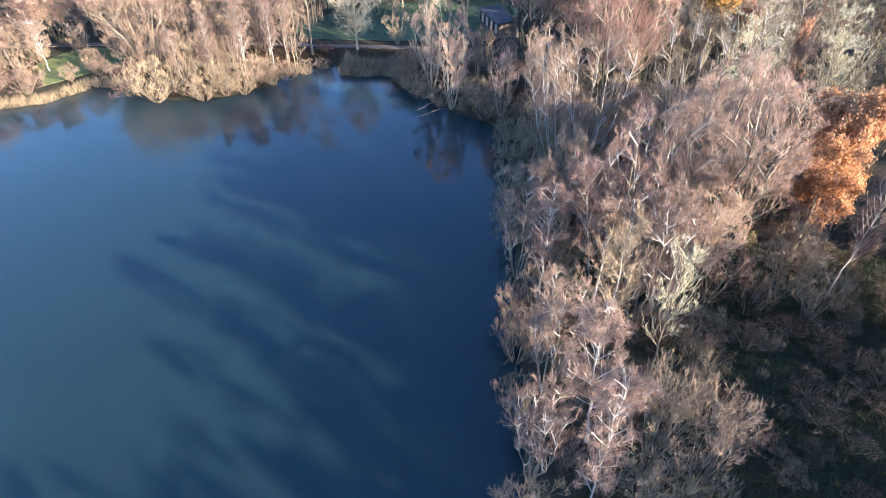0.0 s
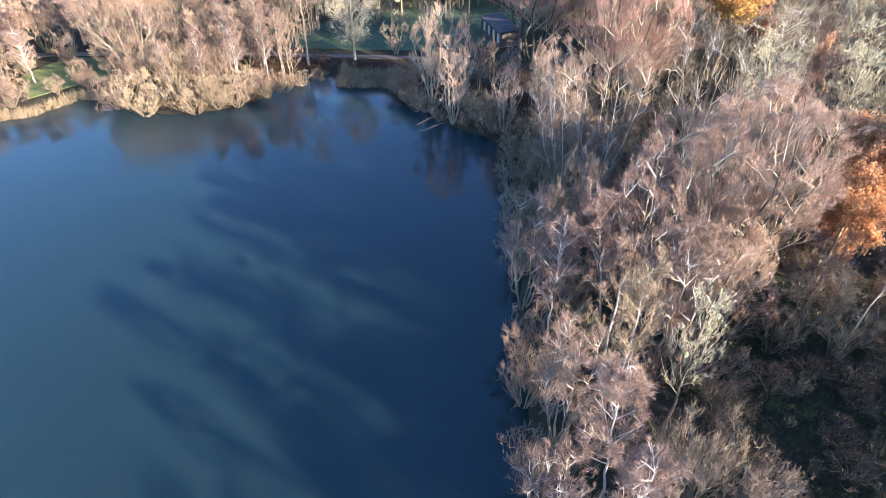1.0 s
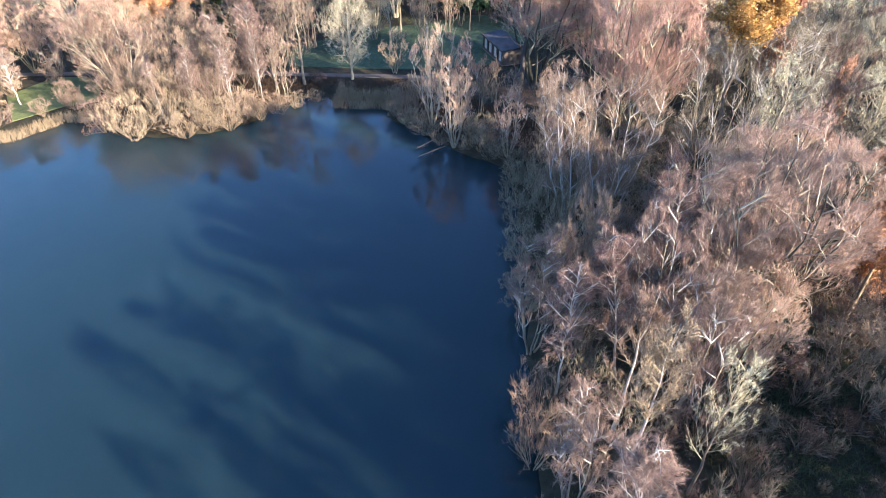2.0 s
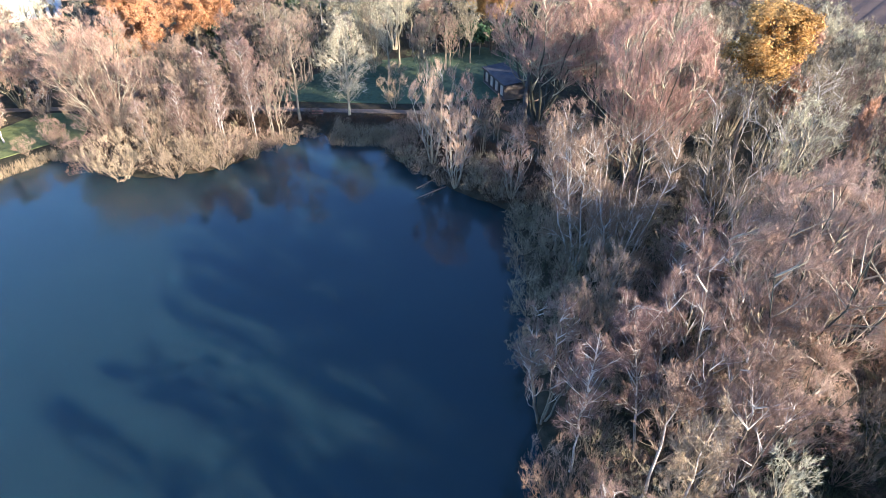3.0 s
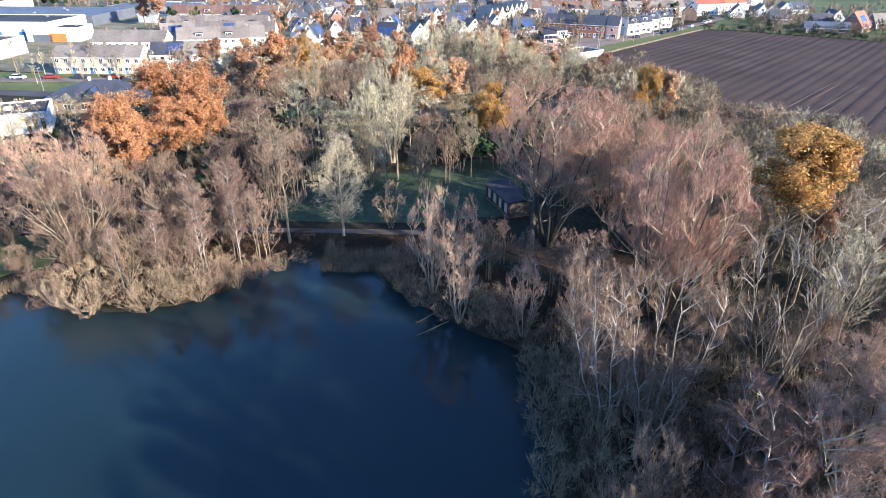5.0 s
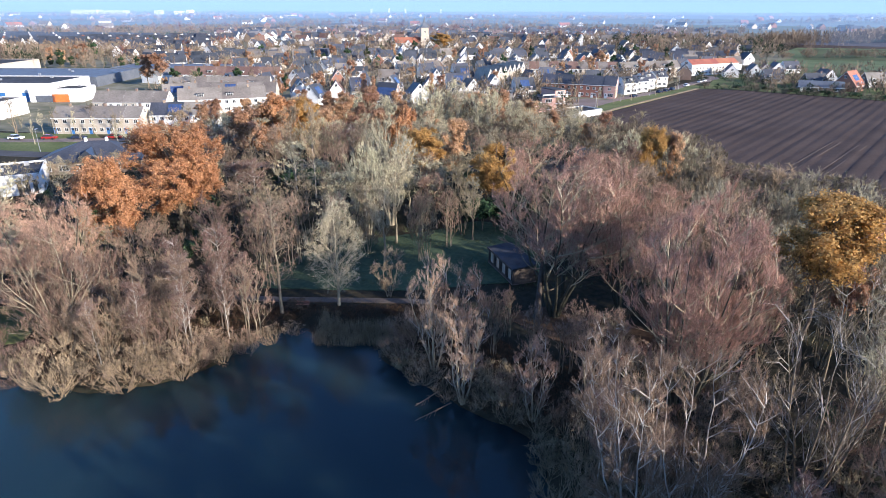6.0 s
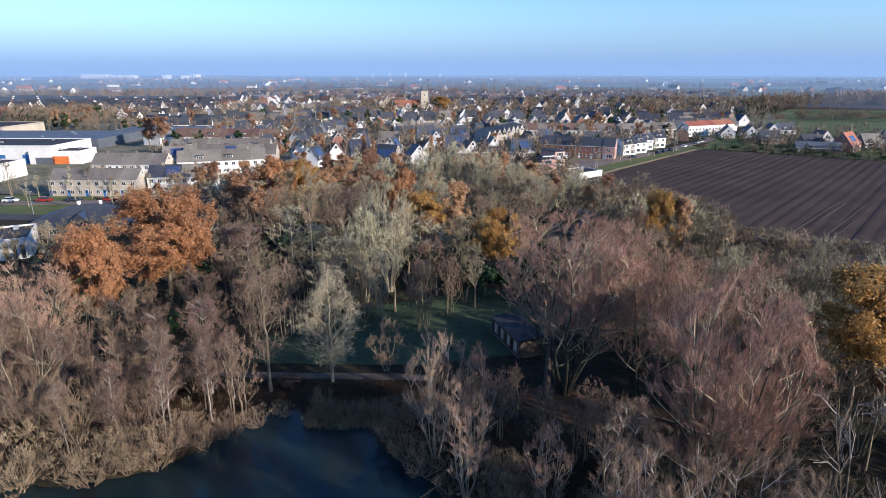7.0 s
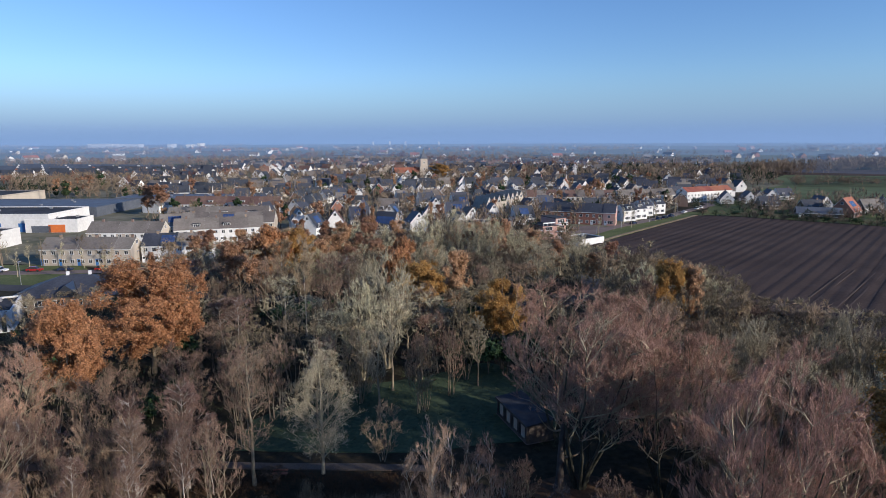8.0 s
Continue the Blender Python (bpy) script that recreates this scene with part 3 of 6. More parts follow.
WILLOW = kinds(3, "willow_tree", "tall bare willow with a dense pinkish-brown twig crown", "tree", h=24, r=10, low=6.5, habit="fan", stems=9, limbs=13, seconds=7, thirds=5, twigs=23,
               bark="bark_moss_shade", twig="twig_red", seed=3, trunk=0.27, width=0.02, twig_len=0.6, lift=0.3, start=0.26, limb="bark_pale", tuft=0.7, thick=1.15)
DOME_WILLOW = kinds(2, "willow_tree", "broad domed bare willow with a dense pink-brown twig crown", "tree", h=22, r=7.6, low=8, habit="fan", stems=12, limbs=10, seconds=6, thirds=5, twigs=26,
                    bark="bark_moss_shade", twig="twig_pink", seed=61, trunk=0.28, width=0.0145, twig_len=0.58, lift=0.24, start=0.32, limb="bark_willow", tuft=0.8, thick=1.1)
PALE_ROUND = kinds(2, "bare_tree", "round-crowned bare tree with pale greenish twigs", "tree", h=15, r=6.0, low=-4.0, habit="round", stems=1, limbs=48, seconds=7, thirds=4, twigs=8,
                   bark="bark_pale", twig="twig_pale", seed=63, trunk=0.2, width=0.022, twig_len=0.8, lift=0.02, start=0.11)
SMALL_WILLOW = kinds(3, "willow_tree", "bare multi-stemmed willow with pinkish twigs and pale stems", "tree", h=16, r=3.9, low=4, habit="fan", stems=5, limbs=12, seconds=5, thirds=5, twigs=22,
                     bark="bark_grey", twig="twig_birch", seed=8, trunk=0.16, width=0.0125, twig_len=0.52, lift=0.28, start=0.2, limb="bark_birch", thick=1.5)
BIRCH = kinds(3, "birch_tree", "slender white-barked birch with bare pinkish twigs", "tree", h=15, r=3, low=4, habit="birch", stems=1, limbs=36, seconds=5, thirds=5, twigs=22,
              bark="bark_birch", twig="twig_birch", seed=4, trunk=0.11, width=0.012, twig_len=0.5, lift=0.05, start=0.28, thick=1.5, limb="bark_birch")
PALE = kinds(3, "bare_tree", "bare deciduous tree with pale lichen-grey branches", "tree", h=16, r=4.6, low=6.5, habit="round", stems=1, limbs=24, seconds=5, thirds=4, twigs=12,
             bark="bark_grey", twig="twig_pale", seed=5, trunk=0.2, width=0.028, twig_len=0.42, lift=0.14, start=0.28, limb="bark_pale")
CONE = kinds(2, "alder_tree", "bare upright alder with thin brown side branches", "tree", h=17, r=4.2, low=-0.5, habit="cone", stems=1, limbs=40, seconds=5, thirds=3, twigs=6,
             bark="bark_grey", twig="twig_tan", seed=6, trunk=0.22, width=0.02, twig_len=0.7, lift=0.1, start=0.18)
ALDER = kinds(3, "alder_clump", "multi-stemmed alder clump with bare purplish-brown twigs", "tree", h=11, r=4.0, low=-1.0, habit="birch", stems=5, limbs=8, seconds=4, thirds=3, twigs=9,
              bark="bark_grey", twig="twig_purple", seed=7, trunk=0.13, width=0.03, twig_len=0.6, lift=0.3, slim=True, start=0.1)
BUSH = kinds(3, "willow_bush", "dense bare tan willow bush at the water's edge", "bush", h=6, r=4.2, low=0.0, habit="bush", stems=11, limbs=6, seconds=4, thirds=3, twigs=8,
             bark="bark_brown", twig="twig_tan", seed=9, trunk=0.09, width=0.017, twig_len=0.5, lift=0.3, slim=True)
BUSH_GREY = kinds(2, "willow_bush", "dense bare mauve-brown willow bush at the water's edge", "bush", h=6, r=4.2, low=-1.0, habit="bush", stems=11, limbs=6, seconds=4, thirds=3, twigs=8,
                  bark="bark_brown", twig="twig_birch", seed=91, trunk=0.08, width=0.017, twig_len=0.5, lift=0.3, slim=True)
CLUMP = kinds(3, "willow_tree", "slender clump of bare willow stems with upswept pink twigs", "tree", h=14, r=3.8, low=1, habit="fan", stems=7, limbs=8, seconds=5, thirds=4, twigs=13,
              bark="bark_pale", twig="twig_pink", seed=95, trunk=0.13, width=0.013, twig_len=0.65, lift=0.42, start=0.12, limb="bark_birch", thick=1.4)
WHITE_WILLOW = kinds(1, "willow_tree", "bare fan-shaped willow with bright pale stems", "tree", h=14, r=7.5, low=-1.5, habit="fan", stems=13, limbs=6, seconds=4, thirds=4, twigs=11,
                     bark="bark_pale", twig="twig_tan", seed=41, trunk=0.19, width=0.019, twig_len=0.9, lift=0.4, start=0.08)
WHITE_TREE = kinds(2, "bare_tree", "bare tree with strong pale grey limbs", "tree", h=20, r=6.2, low=6.5, habit="fan", stems=6, limbs=10, seconds=5, thirds=4, twigs=6,
                   bark="bark_grey", twig="twig_grey", seed=43, trunk=0.19, width=0.024, twig_len=0.45, lift=0.18, thick=1.05, start=0.22, limb="bark_birch")
PALE_BIRCH = kinds(2, "birch_tree", "white-stemmed birch with a wide pale straw-coloured twig crown", "tree", h=15.5, r=3.4, low=5.5, habit="birch", stems=1, limbs=30, seconds=6, thirds=5, twigs=14,
                   bark="bark_birch", twig="twig_tan", seed=45, trunk=0.16, width=0.022, twig_len=0.42, lift=0.28, thick=0.9, start=0.32, limb="bark_willow")
BROOM = kinds(2, "birch_tree", "many-limbed white-stemmed birch with an upswept straw-brown twig crown", "tree", h=19, r=5.2, low=2.5, habit="fan", stems=6, limbs=11, seconds=6, thirds=5, twigs=18,
              bark="bark_birch", twig="twig_tan", seed=47, trunk=0.15, width=0.014, twig_len=0.55, lift=0.34, start=0.18, thick=1.3, limb="bark_birch")
SCRUB = kinds(3, "shrub", "bare grey-olive undergrowth shrub", "shrub", h=4, r=2.8, low=0.0, habit="bush", stems=8, limbs=5, seconds=3, thirds=3, twigs=4,
              bark="bark_brown", twig="twig_grey", seed=10, trunk=0.06, width=0.026, twig_len=0.6, lift=0.3, slim=True)
THICKET = kinds(3, "woodland_tree", "bare grey-brown woodland tree with a bushy crown", "tree", h=13, r=5.2, low=3.5, habit="fan", stems=6, limbs=5, seconds=4, thirds=3, twigs=13,
                bark="bark_grey", twig="twig_grey", seed=12, trunk=0.12, width=0.045, twig_len=0.5, lift=0.12, slim=True, start=0.28)
PALE_FAR = kinds(2, "bare_tree", "large bare tree with pale grey branches", "tree", h=18, r=8.0, low=4, habit="fan", stems=6, limbs=8, seconds=4, thirds=4, twigs=9,
                 bark="bark_pale", twig="twig_pale", seed=51, trunk=0.3, width=0.05, twig_len=1.0, lift=0.22, thick=1.2, slim=True)
THICKET_FAR = kinds(3, "woodland_tree", "bare grey-brown woodland tree with a bushy crown", "tree", h=13, r=5.2, low=3.5, habit="fan", stems=6, limbs=5, seconds=3, thirds=3, twigs=10,
                    bark="bark_grey", twig="twig_grey", seed=55, trunk=0.14, width=0.06, twig_len=0.75, lift=0.18, slim=True, start=0.28)
SHADE = kinds(2, "tall_tree", "tall bare grey-brown woodland tree", "tree", h=18, r=6.0, low=1.0, habit="fan", stems=6, limbs=5, seconds=4, thirds=3, twigs=4,
              bark="bark_grey", twig="twig_grey", seed=59, trunk=0.2, width=0.13, twig_len=1.3, lift=0.4, slim=True)
TAN_FAR = kinds(2, "brown_tree", "bare brown woodland tree with a twiggy crown", "tree", h=10, r=4.5, low=1.5, habit="round", stems=2, limbs=10, seconds=4, thirds=3, twigs=9,
                bark="bark_grey", twig="twig_tan", seed=57, trunk=0.14, width=0.055, twig_len=0.9, lift=0.2, slim=True, start=0.1)
OAK = kinds(2, "oak_tree", "oak holding a full crown of russet autumn leaves", "tree", h=20, r=10.2, low=2.5, habit="round", stems=1, limbs=56, seconds=7, thirds=4, twigs=3,
            bark="bark_brown", twig="twig_purple", seed=14, trunk=0.34, width=0.03, twig_len=0.9, lift=-0.14, leaf="leaf_oak", leaves=95000, leaf_size=0.27, start=0.12)
OAK_SMALL = kinds(2, "oak_tree", "medium oak holding russet autumn leaves", "tree", h=18, r=6.4, low=4.0, habit="round", stems=1, limbs=36, seconds=7, thirds=4, twigs=3,
                  bark="bark_brown", twig="twig_purple", seed=74, trunk=0.28, width=0.03, twig_len=0.8, lift=-0.1, leaf="leaf_oak", leaves=52000, leaf_size=0.26, start=0.2)
OAK_FAR = kinds(2, "oak_tree", "russet-leaved oak by the village road", "tree", h=17, r=8, low=-3.0, habit="round", stems=1, limbs=26, seconds=6, thirds=3, twigs=2,
                bark="bark_brown", twig="twig_purple", seed=24, trunk=0.3, width=0.04, twig_len=0.9, lift=-0.05, leaf="leaf_oak", leaves=20000, leaf_size=0.5, slim=True, start=0.12)
TAN_NEAR = kinds(3, "bank_tree", "bare warm brown bank tree with a dense twig crown", "tree", h=10, r=4.2, low=-1.2, habit="fan", stems=6, limbs=7, seconds=5, thirds=4, twigs=8,
                 bark="bark_grey", twig="twig_tan", seed=26, trunk=0.12, width=0.03, twig_len=0.5, lift=0.22, start=0.06)
LOW = kinds(3, "low_shrub", "low tangled purplish-brown shrub on shaded ground", "shrub", h=2.2, r=2.2, low=0.0, habit="bush", stems=9, limbs=5, seconds=3, thirds=3, twigs=5,
            bark="bark_brown", twig="twig_dark", seed=28, trunk=0.04, width=0.022, twig_len=0.5, lift=0.15, slim=True)
GOLD = kinds(2, "oak_tree", "oak with golden-yellow autumn leaves", "tree", h=18, r=5, low=6.5, habit="round", stems=1, limbs=26, seconds=6, thirds=4, twigs=2,
             bark="bark_brown", twig="twig_purple", seed=15, trunk=0.26, width=0.03, twig_len=0.8, lift=-0.08, leaf="leaf_gold", leaves=30000, leaf_size=0.28, start=0.3)
GOLD_HIGH = kinds(1, "oak_tree", "tall oak with a broad golden-yellow leafy crown", "tree", h=23, r=5, low=15.5, habit="round", stems=1, limbs=30, seconds=6, thirds=4, twigs=2,
                  bark="bark_brown", twig="twig_purple", seed=35, trunk=0.3, width=0.03, twig_len=0.8, lift=-0.05, leaf="leaf_gold", leaves=34000, leaf_size=0.27, start=0.5)
RUST = kinds(2, "beech_tree", "half-bare tree with thin rusty pink leaves", "tree", h=14, r=5.0, low=3, habit="round", stems=1, limbs=18, seconds=5, thirds=3, twigs=2,
             bark="bark_grey", twig="twig_tan", seed=16, trunk=0.22, width=0.035, twig_len=0.8, lift=0.35, leaf="leaf_rust", leaves=12000, leaf_size=0.36, slim=True, start=0.12)
EVERGREEN = kinds(2, "evergreen_bush", "dark green evergreen bush", "bush", h=4, r=2.5, low=0.2, habit="round", stems=3, limbs=4, seconds=3, thirds=2, twigs=2,
                  bark="bark_brown", twig="twig_grey", seed=18, trunk=0.08, width=0.03, twig_len=0.5, lift=0.3, leaf="leaf_green", leaves=2600, leaf_size=0.45, slim=True)
FIR = kinds(1, "conifer_tree", "tall dark green garden conifer", "tree", h=14, r=3.5, low=0.5, habit="cone", stems=1, limbs=20, seconds=3, thirds=2, twigs=1,
            bark="bark_brown", twig="twig_grey", seed=19, trunk=0.2, width=0.04, twig_len=0.6, lift=0.0, leaf="leaf_green", leaves=1500, leaf_size=1.1, slim=True)
VILLAGE = kinds(3, "village_tree", "bare brown garden tree among the houses", "tree", h=11, r=4.5, low=1.2, habit="round", stems=1, limbs=10, seconds=3, thirds=2, twigs=5,
                bark="bark_brown", twig="twig_grey", seed=20, trunk=0.2, width=0.065, twig_len=1.0, lift=0.4, slim=True)
VILLAGE_RUST = kinds(2, "village_tree", "garden tree with russet leaves among the houses", "tree", h=11, r=4.5, low=1.2, habit="round", stems=1, limbs=8, seconds=3, thirds=3, twigs=1,
                     bark="bark_brown", twig="twig_purple", seed=21, trunk=0.2, width=0.06, twig_len=0.9, lift=0.4, leaf="leaf_rust", leaves=1500, leaf_size=0.9, slim=True)
LIMES = kinds(2, "street_tree", "slim bare street tree on a verge", "tree", h=9, r=2.2, low=2.5, habit="birch", stems=1, limbs=14, seconds=4, thirds=3, twigs=2,
              bark="bark_pale", twig="twig_pale", seed=22, trunk=0.12, width=0.04, twig_len=0.6, lift=0.4)


def one(kind):
    return rand.choice(kind)


# trees round the pond, left bank to right bank
plant(WILLOW[0], -55.3, 104.3, 16.5, 9.0)
plant(WHITE_WILLOW[0], -49.9, 95.5, 15, 8.0)
plant(CONE[0], -24.5, 103.7, 17.5, 4.3)
plant(PALE_ROUND[0], -17, 106.2, 15.8, 6.2)
plant(ALDER[0], -27.1, 97.7, 12, 4.2)
plant(ALDER[1], -30.8, 99.6, 11.5, 4.0)
for x, y, h in ((-33.8, 95.7, 12), (-36.8, 97.2, 12.5), (-40.4, 96.8, 12), (-31.8, 103, 13), (-44.4, 99.3, 12.5)):
    plant(one(TAN_NEAR if x < -35 else BIRCH), x, y, h, 3.4)
for x, y, h, r in ((-32.4, 88.9, 6, 4.4), (-38, 86.4, 6.4, 4.6), (-45, 85.8, 6.6, 4.8), (-50, 87.6, 6, 3.8), (-35, 88, 5, 4), (-36.9, 92.9, 7.5, 4.5), (-42.9, 92.4, 8, 5.0), (-48, 93, 8, 4.6),
                   (-52.5, 96.4, 7.5, 4.5), (-30, 92.8, 4, 3.4), (-58.1, 94, 4.5, 2.4), (-40.4, 102.2, 8, 4.5), (-34.4, 103.1, 7, 4.2), (-64.7, 85.7, 4.5, 3.6), (-69.8, 85.3, 5, 4), (-75.9, 84.8, 6, 4.5), (-83.1, 83.9, 6, 4.5)):
    plant(one(BUSH) if rand.random() < 0.65 else one(BUSH_GREY), x, y, h * 1.05, r, group="bank bushes")
for x, y, h, r in ((-28.8, 92.5, 4, 2.8), (-26.7, 95, 3.6, 2.6), (-24.5, 97.3, 3, 2.2), (-22.1, 99.5, 2.4, 1.9), (-31, 90.8, 4.2, 3.0)):
    plant(one(BUSH), x, y, h, r, group="bank bushes")
for x, y, h, r in ((-42.6, 90.4, 8.5, 2.0), (-38.2, 92.4, 10.4, 2.4), (-33.0, 92.9, 9.8, 2.2), (-29.4, 96.7, 10.8, 2.2), (-47.4, 98.6, 11, 2.4), (-36.9, 100.9, 12.4, 2.6), (-28.5, 101.6, 10.2, 2.1)):
    plant(one(BIRCH), x, y, h, r, group="slim bank birches")
for x, y, h, r in ((-57.0, 93.0, 3.6, 2.2), (-60.5, 90.5, 3.0, 1.9), (-66.0, 89.0, 3.4, 2.4), (-64.5, 101.5, 4.0, 2.4), (-69.0, 97.0, 4.5, 2.8)):
    plant(one(BUSH), x, y, h, r, group="bank bushes")
plant(CLUMP[0], 0.2, 84.6, 12.6, 3.6)
plant(CLUMP[1], -3.0, 90.2, 16.4, 3.8)
plant(CLUMP[2], 1.2, 90.8, 13.2, 3.0)
for x, y, h, r in ((-6.8, 92.0, 4.0, 3.0), (-4.0, 88.2, 4.0, 3.2), (3.6, 84.4, 4.0, 3.4), (-8.0, 95.5, 4, 2.6), (5.6, 82.4, 5.0, 3.2), (-5.5, 96, 5, 3)):
    plant(one(BUSH), x, y, h, r, group="bank bushes")
plant(CLUMP[2], 7.4, 80.9, 10.3, 3.0)
for x, y, h, r in ((4.2, 93.5, 9, 2.6), (8.2, 89.2, 9.5, 2.6), (12.5, 89.5, 8, 3.0), (-2.5, 97.0, 9, 2.4), (6.4, 98.0, 7, 2.0)):
    plant(one(ALDER), x, y, h, r, group="slim bank alders")
plant(WILLOW[0], 13.2, 103.5, 24.4, 12.7)
plant(WILLOW[2], 22.0, 101.0, 21.5, 8.8)
plant(WILLOW[1], 21.8, 80.4, 25.0, 9.4)
plant(SMALL_WILLOW[2], 13.0, 77.2, 15.2, 3.8)
plant(WHITE_TREE[0], 28.3, 69.2, 21.0, 6.2)
plant(WHITE_TREE[1], 40.5, 80.5, 18.5, 6.2)
plant(WHITE_TREE[0], 45.5, 85.5, 17.0, 6.5)
plant(PALE[2], 36.5, 73.0, 17.5, 5.5)
plant(PALE[0], 46.0, 71.0, 16.5, 6.0)
plant(GOLD_HIGH[0], 35.4, 84.4, 23.4, 5.8)
plant(RUST[0], 41.5, 88.5, 18.5, 3.6)
plant(RUST[1], 42.5, 73.5, 16.0, 1.8)
plant(BROOM[0], 16.6, 64.8, 18.6, 5.6)
plant(BROOM[1], 13.2, 66.4, 19.4, 5.2, 0.0, None, "", (0, -5))
plant(BIRCH[2], 11.6, 70.5, 12.0, 2.6)
plant(DOME_WILLOW[0], 25.0, 47.4, 22.0, 8.0)
plant(DOME_WILLOW[1], 30.5, 58.5, 16.5, 6.4)
plant(SMALL_WILLOW[0], 21.0, 56.0, 15.5, 4.8)
plant(SMALL_WILLOW[2], 17.1, 44.2, 19.6, 3.8, 0.0, None, "", (0, -6))
plant(SMALL_WILLOW[0], 17.6, 39.4, 16.2, 4.4)
plant(DOME_WILLOW[1], 21.4, 41.5, 14.5, 4.6)
plant(BIRCH[1], 14.2, 43.4, 16.0, 3.2, 0.0, None, "", (0, -11))
plant(ALDER[0], 12.6, 52.5, 14.0, 3.0)
plant(SMALL_WILLOW[1], 7.4, 46.8, 14.0, 3.2)
plant(BIRCH[0], 9.0, 41.8, 13.4, 3.0)
plant(ALDER[1], 9.6, 49.6, 12.0, 3.0)
for x, y, h, r in ((7.6, 60, 5, 3), (8.0, 65, 4.5, 3), (8.2, 70, 4, 3), (8.0, 75, 3.6, 2.6), (7.4, 52, 6, 3), (7.2, 39, 7.5, 3.0), (6.6, 35.5, 7, 2.8), (6.4, 28.5, 6.5, 2.8), (6.2, 20, 7, 3), (6.5, 16, 7, 3)):
    plant(one(BUSH if h > 5 else SCRUB), x, y, h, r, group="bank bushes")
plant(PALE_BIRCH[0], 13.3, 34.8, 15.6, 3.4)
plant(PALE_BIRCH[1], 13.0, 38.4, 14.6, 3.2)
plant(SMALL_WILLOW[1], 8.6, 31.6, 13.2, 3.2)
plant(BIRCH[2], 11.2, 27.2, 14.8, 3.4, 0.0, None, "", (0, -5))
plant(PALE[0], 17.2, 33.2, 14.8, 2.8)
plant(BIRCH[0], 9.9, 20.6, 15.8, 2.8)
plant(SMALL_WILLOW[0], 6.9, 24.2, 11.5, 2.8)
plant(TAN_NEAR[1], 15.4, 25.6, 11.8, 3.6)
plant(TAN_NEAR[2], 18.0, 23.6, 11.0, 3.4)
plant(OAK_SMALL[1], 36.0, 50.0, 18.2, 5.0)
plant(BIRCH[1], 36.6, 43.6, 16.0, 2.6, 0.0, None, "", (0, 3))
plant(PALE[2], 41.0, 58.0, 15.0, 5.0)
for x, y, h, r in ((13, 60, 5.5, 3.6), (12, 66, 5.5, 3.4), (16, 63, 7, 4), (20, 67, 7, 4), (14, 70, 5, 3.2), (24, 64, 8, 4.2), (27, 71, 8, 4.4), (11, 40.5, 6, 3), (13.5, 36.5, 6.5, 3),
                   (22, 38.5, 5, 3), (24, 72, 6, 3.4), (32, 66, 9, 5), (34, 74, 7, 4), (13, 55, 8, 3.4), (25, 82, 6, 4), (20, 84, 6, 3.6), (29, 84, 6, 3.8), (13.5, 80.5, 4.5, 3.2), (10.5, 73, 3.5, 2.6)):
    plant(one(THICKET if h > 6 else SCRUB), x, y, h, r)
# north of the path
plant(OAK[0], -52.6, 137.5, 20.2, 11.2)
plant(OAK_SMALL[0], -55.0, 119.0, 18.0, 6.6)
plant(OAK_FAR[1], -47.9, 186.9, 18.4, 8.0)
plant(RUST[0], -48.8, 170.7, 16.6, 7.0)
plant(GOLD[0], -41.5, 190.5, 17.4, 6.0)
plant(OAK_FAR[0], -14.1, 182.4, 17.7, 5.5)
plant(GOLD[1], -8.1, 161.7, 16.3, 6.0)
for x, y, h in ((4.6, 136.5, 6.0), (8.4, 136.0, 6.5), (11.4, 139.0, 6.5), (1.5, 139.0, 5.0)):
    plant(one(EVERGREEN), x, y, h, h * 0.6)
for x, y, h in ((-99.0, 171.0, 6.0), (-93.0, 172.5, 6.5), (-87.0, 173.5, 7.0), (-82.0, 172.0, 7.5)):
    plant(one(THICKET), x, y, h, h * 0.5)
plant(GOLD[1], 7.4, 139.5, 17.4, 5.4)
plant(RUST[1], -0.8, 166.2, 15.5, 5.8)
plant(RUST[0], 13.6, 215.7, 15.6, 6.5)
plant(GOLD[0], 38.5, 146.5, 18.2, 3.8)
plant(RUST[1], 43.5, 147.0, 16.0, 4.2)
